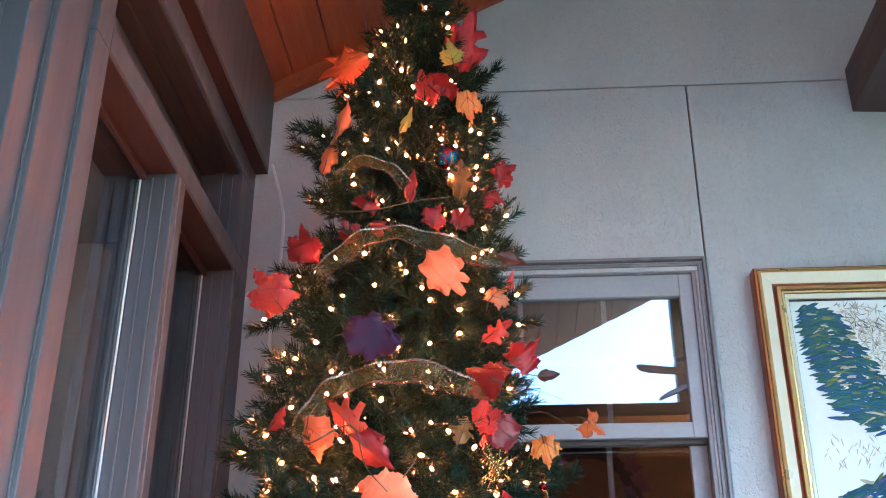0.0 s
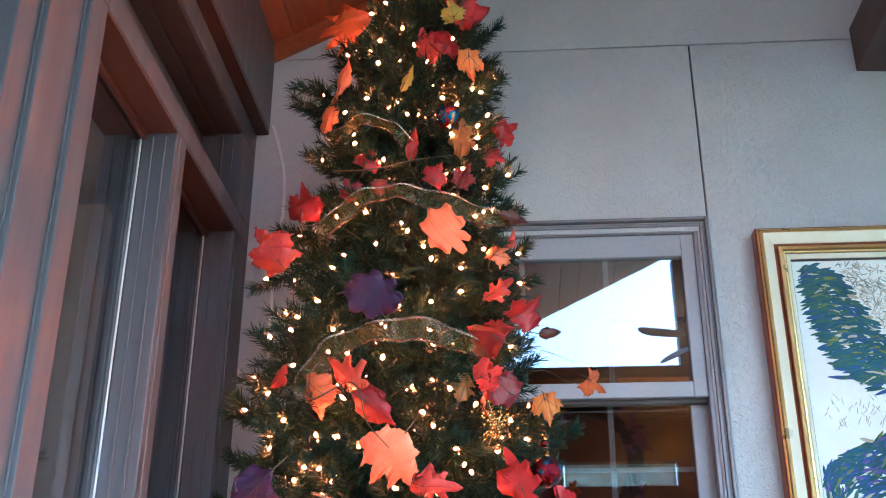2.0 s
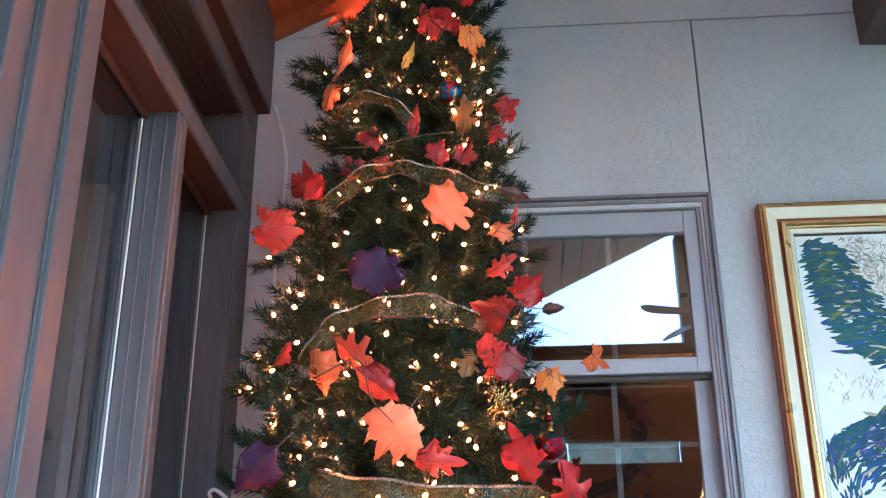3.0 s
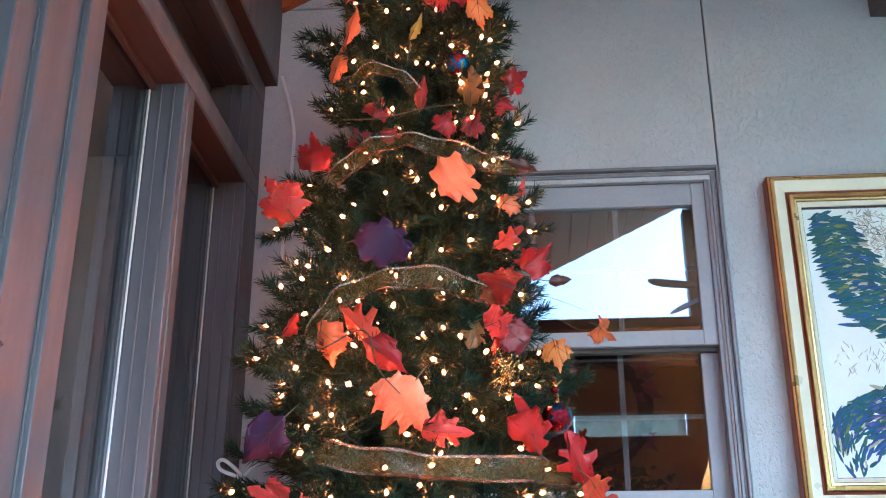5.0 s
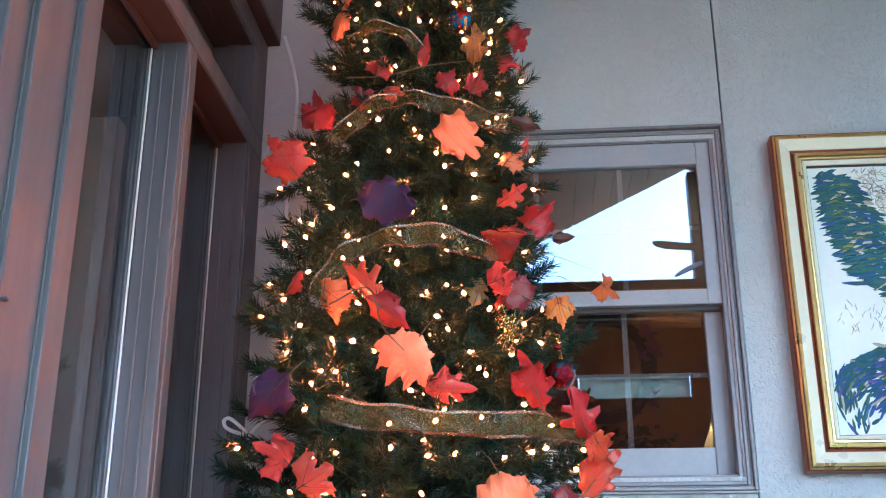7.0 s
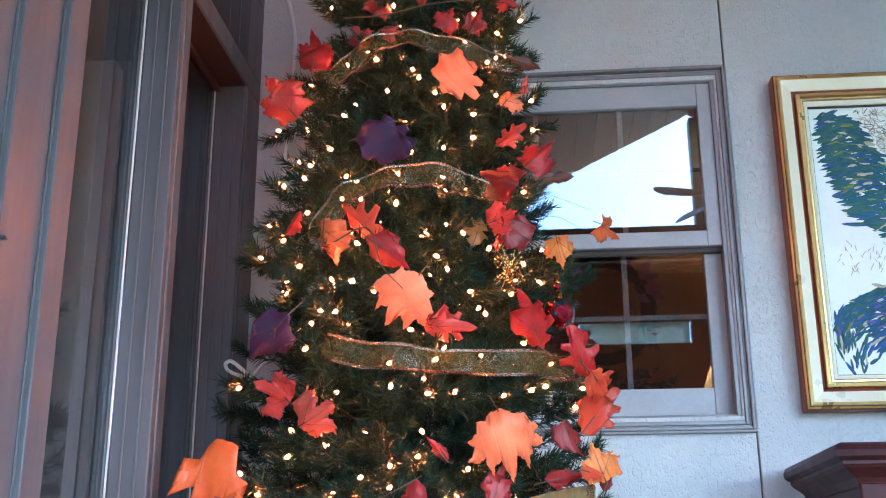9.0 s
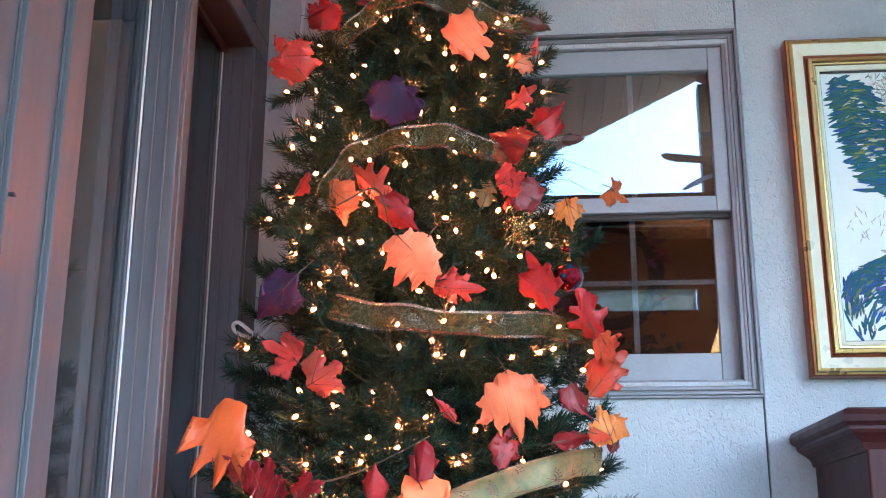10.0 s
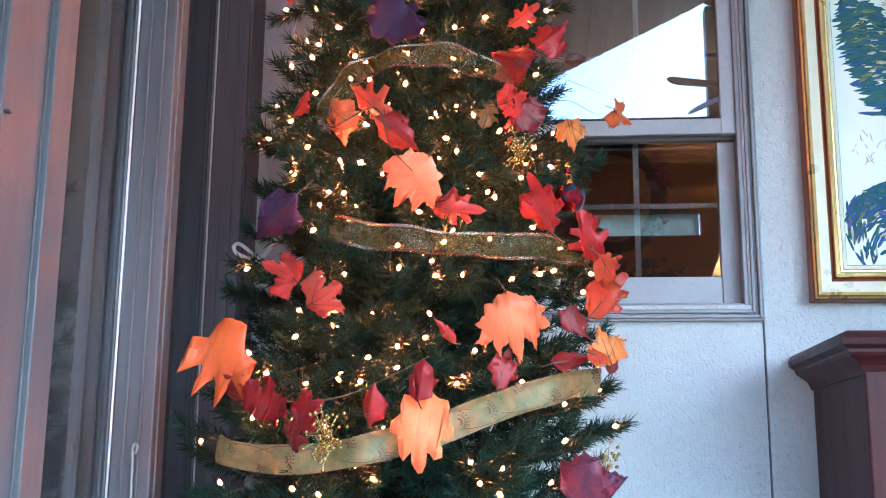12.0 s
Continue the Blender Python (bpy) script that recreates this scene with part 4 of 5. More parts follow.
LEAF = {
    "orange": leaf_mat("orange_felt", (0.86, 0.23, 0.075), (0.80, 0.17, 0.05)),
    "orange2": leaf_mat("orange_felt_warm", (0.88, 0.27, 0.085), (0.82, 0.20, 0.055)),
    "orangebright": leaf_mat("bright_orange_fabric", (0.88, 0.18, 0.06), (0.90, 0.34, 0.15)),
    "orangedeep": leaf_mat("deep_orange_felt", (0.80, 0.15, 0.02), (0.72, 0.11, 0.015)),
    "red": leaf_mat("red_fabric", (0.42, 0.010, 0.012), (0.22, 0.006, 0.008)),
    "scarlet": leaf_mat("scarlet_yellow_fabric", (0.36, 0.010, 0.016), (0.42, 0.06, 0.02)),
    "darkred": leaf_mat("dark_red_fabric", (0.26, 0.012, 0.014), (0.16, 0.008, 0.012)),
    "crimson": leaf_mat("crimson_fabric", (0.40, 0.010, 0.014), (0.28, 0.008, 0.014)),
    "coral": leaf_mat("coral_fabric", (0.66, 0.07, 0.045), (0.52, 0.03, 0.03)),
    "coral2": leaf_mat("coral_orange_fabric", (0.66, 0.07, 0.06), (0.62, 0.16, 0.08)),
    "redorange": leaf_mat("red_orange_fabric", (0.48, 0.030, 0.014), (0.50, 0.09, 0.02)),
    "pink": leaf_mat("pink_red_fabric", (0.66, 0.07, 0.06), (0.45, 0.02, 0.025)),
    "amber": leaf_mat("amber_fabric", (0.72, 0.26, 0.03), (0.62, 0.12, 0.02)),
    "amberorange": leaf_mat("amber_orange_fabric", (0.66, 0.16, 0.035), (0.55, 0.09, 0.02)),
    "yellow": leaf_mat("yellow_green_fabric", (0.52, 0.42, 0.06), (0.40, 0.28, 0.05)),
    "brown": leaf_mat("olive_brown_fabric", (0.26, 0.13, 0.03), (0.16, 0.08, 0.02)),
    "darkbrown": leaf_mat("dark_brown_fabric", (0.12, 0.025, 0.016), (0.08, 0.018, 0.012)),
    "purple": leaf_mat("dark_purple_fabric", (0.040, 0.018, 0.065), (0.09, 0.014, 0.045)),
    "purplered": leaf_mat("purple_red_fabric", (0.06, 0.016, 0.045), (0.26, 0.02, 0.03)),
}
WORDS = {"maple": "maple leaf", "oak": "lobed oak leaf", "felt": "large cut felt leaf", "broad": "broad pointed leaf", "fingers": "long-fingered leaf", "bigmaple": "large maple leaf", "narrow": "curled narrow leaf", "narrow2": "folded pointed leaf"}
COLOUR = {"orange": "bright orange", "orange2": "warm orange", "orangebright": "glowing orange", "orangedeep": "deep orange", "red": "red", "scarlet": "scarlet and yellow", "darkred": "dark red", "crimson": "crimson",
          "coral": "coral red", "coral2": "coral orange", "redorange": "red-orange", "pink": "pinkish red", "amber": "amber yellow", "amberorange": "amber orange", "yellow": "yellow-green", "brown": "olive brown",
          "darkbrown": "dark brown", "purple": "dark purple", "purplered": "purple and red"}
STEM = mat("leaf_stem_wire", (0.085, 0.055, 0.025), (0.06, 0.04, 0.02), rough=0.6, bump=0.0)
VEIN = mat("dark_red_vein", (0.20, 0.03, 0.015), (0.12, 0.02, 0.012), rough=0.6, bump=0.0)
leaf_rng = random.Random(31)


def leaf(kind, colour, x, z, size, turn, swing, out, y=None):
    """A fabric leaf on the tree: blade, raised veins and stem."""
    rng = leaf_rng
    half = [(a * 0.76, b) for a, b in HALF[kind]] if kind in ("felt", "broad") else HALF[kind]
    big = kind in ("felt", "broad", "fingers", "bigmaple")
    size *= 0.95 if big else 1.2
    outline = half + [(-a, b) for a, b in half[:0:-1]]
    outline = [(a * rng.uniform(0.90, 1.10), b * rng.uniform(0.94, 1.06)) for a, b in outline]
    if kind in ("maple", "bigmaple", "broad"):          # small teeth between the lobes' points
        toothed = []
        for (a, b), (c, d) in zip(outline, outline[1:] + outline[:1]):
            toothed.append((a, b))
            ln = math.hypot(c - a, d - b)
            if ln > 0.08:
                k = rng.uniform(0.012, 0.024) if kind == "maple" else 0.008
                nx, ny = (b - d) / ln, (c - a) / ln
                toothed.append((a + (c - a) * 0.42 + nx * k, b + (d - b) * 0.42 + ny * k))
                toothed.append((a + (c - a) * 0.6 - nx * k * 0.8, b + (d - b) * 0.6 - ny * k * 0.8))
        outline = toothed
    curl, fold, wave, ph = rng.uniform(-0.7, 0.6), rng.uniform(-0.15, 0.55), rng.uniform(0.02, 0.05), rng.uniform(0, 6)
    if big:
        curl, fold, wave = curl * 0.6, fold * 0.5, wave * 0.5
    twist = rng.uniform(-0.5, 0.5)
    if kind in ("narrow", "narrow2"):
        fold += 0.35

    def shaped(a, b):
        return Vector((a * size, (fold * abs(a) + curl * (a * a + b * b) + wave * math.sin(9 * a + 7 * b + ph) + twist * a * b) * size, b * size))
    bm = bmesh.new()
    bm.faces.new([bm.verts.new((a, 0, b)) for a, b in outline])
    bmesh.ops.triangulate(bm, faces=bm.faces[:])
    bmesh.ops.subdivide_edges(bm, edges=bm.edges[:], cuts=2, use_grid_fill=True)
    for v in bm.verts:
        v.co = shaped(v.co.x, v.co.z)
    back = bmesh.ops.extrude_face_region(bm, geom=bm.faces[:], use_keep_orig=True)
    bmesh.ops.translate(bm, verts=[g for g in back["geom"] if isinstance(g, bmesh.types.BMVert)], vec=(0, 0.0008, 0))
    bmesh.ops.recalc_face_normals(bm, faces=bm.faces[:])
    ob = part("fabric_leaf", bm, LEAF[colour], None, smooth=True)
    p = spot(x, z, out)
    if y is not None:
        p.y = y
    ob.matrix_world = Matrix.Translation(p) @ Euler((radians(10 + rng.uniform(-26, 26) * (0.6 if big else 1)), 0, radians(swing + rng.uniform(-32, 32) * (0.5 if big else 1)))).to_matrix().to_4x4() @ pose(0, 0, 0, 0, turn, 0)
    tagged(ob, COLOUR[colour] + " fabric " + WORDS[kind] + " wired to the tree", "leaf", "autumn leaves on the tree")
    base = half[-1][1]
    part("stem", tube(bmesh.new(), [shaped(0, base * (0.9 if big else 0.2)) + Vector((0, -0.0008, 0)), shaped(0, base), shaped(0.03, base - 0.16) + Vector((0, 0.2 * size, 0))], 0.0014, 5), STEM, ob)
    if kind != "narrow" and not big:
        for tip in (half[0], half[len(half) // 2 - 1], (-half[len(half) // 2 - 1][0], half[len(half) // 2 - 1][1])):
            a0 = (0.0, -0.12)
            line = [shaped(a0[0] + (tip[0] - a0[0]) * k / 4 * 0.85, a0[1] + (tip[1] - a0[1]) * k / 4 * 0.85) + Vector((0, -0.0006, 0)) for k in range(5)]
            part("vein", tube(bmesh.new(), line, 0.0008, 4, 0.3), VEIN, ob)
    return ob


# warm mini lights
BULB = glow("warm_bulb_core", (1.0, 0.20, 0.04), 108)


# Bulb shell; its faint orange emission imitates the halo round the core.
def envelope_mat():
    m = bpy.data.materials.new("bulb_glass_halo")
    m.use_nodes = True
    nt = m.node_tree
    em = nt.nodes.new("ShaderNodeEmission")
    em.inputs[0].default_value, em.inputs[1].default_value = (1.0, 0.20, 0.05, 1), 0.16
    tr = nt.nodes.new("ShaderNodeBsdfTransparent")
    tr.inputs[0].default_value = (1.0, 0.95, 0.92, 1)
    ad = nt.nodes.new("ShaderNodeAddShader")
    nt.links.new(em.outputs[0], ad.inputs[0])
    nt.links.new(tr.outputs[0], ad.inputs[1])
    nt.links.new(ad.outputs[0], nt.nodes["Material Output"].inputs[0])
    return m


ENVELOPE = envelope_mat()
SOCKET = mat("green_socket", (0.008, 0.026, 0.016), (0.006, 0.02, 0.012), rough=0.4, bump=0)


def bulb_mesh():
    bm = lathe(bmesh.new(), [(0.0, 0.001), (0.0030, 0.0030), (0.0041, 0.0064), (0.0031, 0.0100), (0.0, 0.0128)], 8)
    return mesh_of("filament", bm, BULB)


BULB_ME = bulb_mesh()
ENVELOPE_ME = mesh_of("bulb", lathe(bmesh.new(), [(0.0036, 0.0), (0.0056, 0.005), (0.0054, 0.010), (0.0028, 0.0152), (0.0, 0.0172)], 10), ENVELOPE)
SOCKET_ME = mesh_of("socket", lathe(bmesh.new(), [(0.0, -0.022), (0.0035, -0.022), (0.0048, -0.012), (0.0048, 0.0), (0.0, 0.0)], 8), SOCKET)
light_rng = random.Random(5)
SPRIGS = [branch_mesh(0.06, 900 + k, 2) for k in range(4)]


def light_run(places, out=0.02):
    string = tagged(empty("light_string", tree_x(places[0][1]), AY, places[0][1]), "string of warm white mini lights on green wire", "string lights", "light strings on the tree")
    base = Vector(string.location)
    last = None
    for x, z in places:
        p = spot(x, z, out)
        radial = Vector((p.x - tree_x(z), p.y - AY, 0)).normalized()
        d = (radial + Vector((light_rng.gauss(0, 0.5), light_rng.gauss(0, 0.4), light_rng.gauss(0.1, 0.6)))).normalized()
        q = Vector((0, 0, 1)).rotation_difference(d)
        shell = new("bulb", ENVELOPE_ME)
        shell.parent = string
        shell.matrix_local = Matrix.LocRotScale(p - base, q, None)
        for name, me in (("filament", BULB_ME), ("socket", SOCKET_ME)):
            ob = new(name, me)
            ob.parent = shell
        foot = p - d * 0.022
        sprig = new("branch", light_rng.choice(SPRIGS))          # the tip that carries the light
        sprig.parent = tree
        aim = (radial + Vector((light_rng.gauss(0, 0.25), 0, light_rng.gauss(0.1, 0.25)))).normalized()
        sprig.matrix_local = Matrix.LocRotScale(foot - aim * 0.075 - Vector((AX, AY, 0.012)), aim.to_track_quat("X", "Z"), None)
        if last:
            mid = (foot + last) / 2
            mid = mid.lerp(Vector((tree_x(mid.z), AY, mid.z)), 0.25)
            part("wire", tube(bmesh.new(), smooth_line([last - base, mid - base, foot - base], 5), 0.0010, 4), SOCKET, string)
        last = foot


def sheer_mat():
    m = mat("sheer_gold_organza", (0.11, 0.115, 0.045), (0.09, 0.095, 0.036), rough=0.3, scale=18, fine=90, bump=0.02)
    nt = m.node_tree
    tr = nt.nodes.new("ShaderNodeBsdfTransparent")
    tr.inputs[0].default_value = (0.80, 0.80, 0.50, 1)
    tl = nt.nodes.new("ShaderNodeBsdfTranslucent")
    tl.inputs[0].default_value = (0.30, 0.30, 0.10, 1)
    m1, m2 = nt.nodes.new("ShaderNodeMixShader"), nt.nodes.new("ShaderNodeMixShader")
    m1.inputs[0].default_value, m2.inputs[0].default_value = 0.15, 0.68
    nt.links.new(nt.nodes["Principled BSDF"].outputs[0], m1.inputs[1])
    nt.links.new(tl.outputs[0], m1.inputs[2])
    nt.links.new(m1.outputs[0], m2.inputs[1])
    nt.links.new(tr.outputs[0], m2.inputs[2])
    nt.links.new(m2.outputs[0], nt.nodes["Material Output"].inputs[0])
    return m


SHEER = sheer_mat()
PRINTED = mat("gold_print_ribbon", (0.44, 0.36, 0.17), (0.18, 0.25, 0.11), rough=0.42, metal=0.2, scale=26, fine=60, bump=0.2, through_light=0.25)
TINSEL = mat("silver_wire_edge", (0.85, 0.83, 0.76), (0.6, 0.55, 0.42), rough=0.24, metal=1.0, scale=60, fine=150, bump=0.5)
PRINT_RED = mat("red_brown_print", (0.15, 0.05, 0.025), (0.12, 0.06, 0.03), rough=0.5, bump=0)


def ribbon(kind, places, width):
    """A wired ribbon laid round the tree's near side."""
    rng = random.Random(len(places))
    line = smooth_line([spot(x, z, 0.07) for x, z in places], 8)
    n = len(line)
    bm = bmesh.new()
    rows = []
    for i, p in enumerate(line):
        radial = Vector((p.x - tree_x(p.z), p.y - AY, 0)).normalized()
        along = (line[min(i + 1, n - 1)] - line[max(i - 1, 0)]).normalized()
        up = radial.cross(along).normalized()
        if up.z < 0:
            up = -up
        up = (up + radial * 0.35 * math.sin(i * 0.21)).normalized()
        p = p + radial * 0.008 * math.sin(i * 0.55)
        rows.append([p + up * width * k + radial * (0.25 - k * k) * width * 0.35 for k in (-0.5, -0.25, 0.0, 0.25, 0.5)])
    vs = [[bm.verts.new(q) for q in r] for r in rows]
    for a, b in zip(vs, vs[1:]):
        for k in range(4):
            bm.faces.new((a[k], a[k + 1], b[k + 1], b[k]))
    if kind == "printed":
        bmesh.ops.solidify(bm, geom=bm.faces[:], thickness=0.0007)
    ob = tagged(part("ribbon", bm, SHEER if kind == "sheer" else PRINTED, None, smooth=True),
                "sheer green-gold organza ribbon with silver wire edges" if kind == "sheer" else "green-gold ribbon printed with brown pine cones", "ribbon", "ribbons round the tree")
    for k, inner in ((0, 1), (4, 3)):
        edge = bmesh.new()
        band = 0.42 if kind == "sheer" else 0.06
        pairs = []
        for i, r in enumerate(rows):
            radial = Vector((r[k].x - tree_x(r[k].z), r[k].y - AY, 0)).normalized()
            lift = radial * (0.0008 + 0.0006 * math.sin(i * 1.3))
            pairs.append([edge.verts.new(q + lift) for q in (r[k] + (r[k] - r[inner]) * 0.02, r[k].lerp(r[inner], band))])
        for a, b in zip(pairs, pairs[1:]):
            edge.faces.new((a[0], a[1], b[1], b[0]))
        bmesh.ops.solidify(edge, geom=edge.faces[:], thickness=0.0006)
        part("wire_edge", edge, TINSEL, ob, "shiny silver wire edge", smooth=True)
    if kind == "printed":
        for i in range(4, n - 3, 5):         # small printed pine cones: fans of scales
            cone = bmesh.new()
            k = rng.choice((1, 2, 3))
            c = rows[i][k]
            radial = Vector((c.x - tree_x(c.z), c.y - AY, 0)).normalized()
            al = (rows[i + 1][k] - rows[i - 1][k]).normalized()
            up = radial.cross(al)
            for a in range(-3, 4):
                for s in (0.35, 0.7, 1.0):
                    d = (al * math.cos(a * 0.33) + up * math.sin(a * 0.33)) * 0.022 * s
                    q = c + d + radial * 0.0022
                    e, f = al * 0.0034, up * 0.0015
                    cone.faces.new([cone.verts.new(q + v) for v in (e, f, -e, -f)])
            tagged(part("print", cone, PRINT_RED, ob), kind="stuff")
        for i in range(2, n - 14, 7):        # printed needles: thin curved lines
            swirl = bmesh.new()
            side = rng.choice((-1, 1))
            last = None
            for j in range(11):
                r = rows[i + j]
                h = 2 + side * (1.7 - 0.034 * (j - 5) ** 2 * rng.uniform(0.9, 1.1))
                k = min(int(h), 3)
                c = r[k].lerp(r[k + 1], h - k)
                radial = Vector((c.x - tree_x(c.z), c.y - AY, 0)).normalized()
                a, b = (swirl.verts.new(c + radial * 0.0016 + Vector((0, 0, w))) for w in (-0.0006, 0.0006))
                if last:
                    swirl.faces.new((last[0], a, b, last[1]))
                last = (a, b)
            tagged(part("print", swirl, PRINT_RED, ob), kind="stuff")
    return ob


def round_ball(radius, material, name):
    bm = bmesh.new()
    bmesh.ops.create_uvsphere(bm, u_segments=24, v_segments=16, radius=radius)
    return part(name, bm, material, smooth=True)


def foil_mat(name, colours, scale):
    """Crinkled metal foil in patches of several colours."""
    m = mat(name, colours[0], colours[0], rough=0.16, metal=0.95, scale=30, fine=110, bump=1.0)
    nt = m.node_tree
    bs = nt.nodes["Principled BSDF"]
    vo = node(nt, "ShaderNodeTexNoise", Scale=scale, Detail=1.0, Distortion=0.8)
    nt.links.new(nt.nodes["Texture Coordinate"].outputs["Object"], vo.inputs["Vector"])
    cr = nt.nodes.new("ShaderNodeValToRGB")
    cr.color_ramp.interpolation = "CONSTANT"
    el = cr.color_ramp.elements
    el[0].position, el[0].color = 0.0, (*colours[0], 1)
    el[1].position, el[1].color = 0.46, (*colours[1], 1)
    e = el.new(0.56)
    e.color = (*colours[2], 1)
    nt.links.new(vo.outputs[0], cr.inputs[0])
    nt.links.new(cr.outputs[0], bs.inputs["Base Color"])
    return m


FOIL = foil_mat("blue_gold_red_foil", ((0.45, 0.22, 0.03), (0.02, 0.16, 0.30), (0.35, 0.02, 0.02)), 26)
# red foil; the blue patches are highlights put into the colour
FOIL_RED = foil_mat("red_foil_blue_highlights", ((0.02, 0.10, 0.18), (0.20, 0.008, 0.012), (0.10, 0.005, 0.012)), 20)
CAP = mat("gold_cap", (0.85, 0.6, 0.2), (0.7, 0.45, 0.12), rough=0.25, metal=1.0, bump=0)


def ornament(x, z, radius, material, label):
    ob = tagged(round_ball(radius, material, "ornament"), label, "ornament", "ornaments on the tree")
    ob.location = spot(x, z, 0.06)
    cap = part("cap", lathe(bmesh.new(), [(0.0, 0.012), (0.006, 0.012), (0.008, 0.0), (0.008, -0.003)], 12), CAP, ob, smooth=True)
    cap.location = (0, 0, radius * 0.98)
    loop = [(0.005 * math.cos(a), 0, radius + 0.016 + 0.005 * math.sin(a)) for a in (math.pi * 2 * k / 10 for k in range(11))]
    part("hanger", tube(bmesh.new(), loop, 0.0007, 4), CAP, ob)


BERRY = mat("antique_gold_berry", (0.62, 0.47, 0.17), (0.34, 0.25, 0.09), rough=0.25, metal=1.0, scale=60, fine=200, bump=0.3)


def berry_spray(x, z, count, spread, out):
    rng = random.Random(int(1000 * (x + z)))
    p = spot(x, z, out)
    ob = tagged(empty("berry_spray", *p), "sparkling gold berry spray tucked in the branches", "spray", "gold sprays")
    me = None
    for i in range(count):
        q = Vector((rng.gauss(0, spread * 0.6), rng.gauss(0, spread * 0.4), rng.gauss(0, spread)))
        if me is None:
            bm = bmesh.new()
            bmesh.ops.create_icosphere(bm, subdivisions=2, radius=0.0042)
            me = mesh_of("berry", bm, BERRY)
        b = new("berry", me)
        b.parent = ob
        b.location = q
        if i % 2 == 0:
            part("wire", tube(bmesh.new(), [(0, 0.02, -0.03), tuple(q * 0.6), tuple(q)], 0.0009, 4), CAP, ob)


def twig_line(points, radius, label):
    tagged(part("twig", tube(bmesh.new(), smooth_line(points, 6), radius, 6, 0.5), STEM, smooth=True), label, "twig")


# leaves
leaf("fingers", "orangedeep", -0.452, 3.105, 0.20, 78, -10, 0.06)
leaf("oak", "red", -0.126, 3.193, 0.168, 5, 20, 0.05)
leaf("maple", "yellow", -0.159, 3.095, 0.078, -10, 0, 0.07)
leaf("maple", "red", -0.180, 2.983, 0.113, 20, 10, 0.06)
leaf("oak", "coral", -0.226, 2.964, 0.094, -10, -20, 0.05)
leaf("maple", "amber", -0.116, 2.928, 0.097, 160, 15, 0.08)
leaf("narrow", "orange", -0.465, 2.899, 0.098, 30, -40, 0.05)
leaf("narrow", "orange", -0.504, 2.805, 0.110, 25, -50, 0.05)
leaf("narrow", "yellow", -0.290, 2.892, 0.071, 35, 0, 0.0)
leaf("maple", "red", -0.022, 2.731, 0.085, 40, 30, 0.08)
leaf("maple", "red", -0.059, 2.673, 0.070, 120, 30, 0.05)
leaf("maple", "red", -0.376, 2.603, 0.081, 20, -10, 0.06)
leaf("narrow", "red", -0.264, 2.646, 0.077, 5, 0, 0.04)
leaf("maple", "red", -0.201, 2.551, 0.075, 20, 0, 0.05)
leaf("maple", "darkred", -0.416, 2.519, 0.070, -30, -20, 0.04)
leaf("maple", "darkred", -0.351, 2.549, 0.059, 100, 0, 0.02)
leaf("maple", "darkred", -0.137, 2.577, 0.068, 30, 10, 0.02)
leaf("oak", "brown", -0.138, 2.690, 0.091, 10, 10, 0.03)
leaf("maple", "red", -0.545, 2.484, 0.106, 10, -25, 0.08)
leaf("maple", "scarlet", -0.599, 2.335, 0.134, -35, -15, 0.12)
leaf("felt", "orange", -0.176, 2.375, 0.162, 140, 5, 0.09)
leaf("felt", "purple", -0.343, 2.188, 0.169, 100, -5, 0.08)
leaf("maple", "orange", -0.052, 2.352, 0.074, 40, 20, 0.06)
leaf("oak", "coral", -0.053, 2.245, 0.078, 60, 10, 0.05)
leaf("narrow", "coral", -0.010, 2.412, 0.050, 10, 30, 0.06)
leaf("maple", "red", 0.007, 2.171, 0.095, 50, 15, 0.1)
leaf("maple", "red", -0.069, 2.095, 0.121, -60, 10, 0.1)
leaf("narrow", "darkbrown", 0.075, 2.108, 0.067, 75, 40, 0.16)
leaf("narrow", "darkbrown", -0.009, 2.460, 0.081, 95, 30, 0.09)
leaf("maple", "pink", -0.079, 1.989, 0.085, 80, 0, 0.1)
leaf("maple", "darkred", -0.031, 1.962, 0.091, -60, 20, 0.1)
leaf("maple", "amber", 0.054, 1.937, 0.078, 170, 20, 0.14)
leaf("oak", "brown", -0.129, 1.975, 0.078, 20, 0, 0.04)
leaf("maple", "amberorange", -0.469, 1.957, 0.108, 190, -15, 0.08)
leaf("oak", "redorange", -0.389, 1.980, 0.111, -40, -10, 0.06)
leaf("narrow2", "red", -0.332, 1.910, 0.115, 130, 0, 0.08)
leaf("narrow", "coral", -0.560, 2.003, 0.088, 70, -30, 0.07)
leaf("narrow", "red", -0.076, 1.942, 0.078, 20, 0, 0.05)
leaf("bigmaple", "orangebright", -0.278, 1.794, 0.168, 222, 0, 0.11)
leaf("oak", "coral", -0.200, 1.730, 0.102, 100, 5, 0.08)
leaf("oak", "red", -0.007, 1.751, 0.121, -15, 5, 0.1)
leaf("narrow2", "purple", -0.585, 1.727, 0.150, 235, -10, 0.1)
leaf("oak", "red", 0.094, 1.689, 0.116, -25, 15, 0.12)
leaf("maple", "coral", -0.543, 1.584, 0.107, -60, -15, 0.09)
leaf("maple", "coral2", -0.474, 1.527, 0.119, 70, -10, 0.1)
leaf("bigmaple", "orange", -0.073, 1.489, 0.176, 165, 5, 0.12)
leaf("fingers", "orangedeep", -0.675, 1.434, 0.215, 22, -20, 0.13)
leaf("oak", "red", -0.092, 1.386, 0.085, 20, 0, 0.07)
leaf("narrow", "red", -0.211, 1.465, 0.059, -35, 0, 0.04)
leaf("oak", "redorange", 0.129, 1.566, 0.118, 40, 15, 0.11)
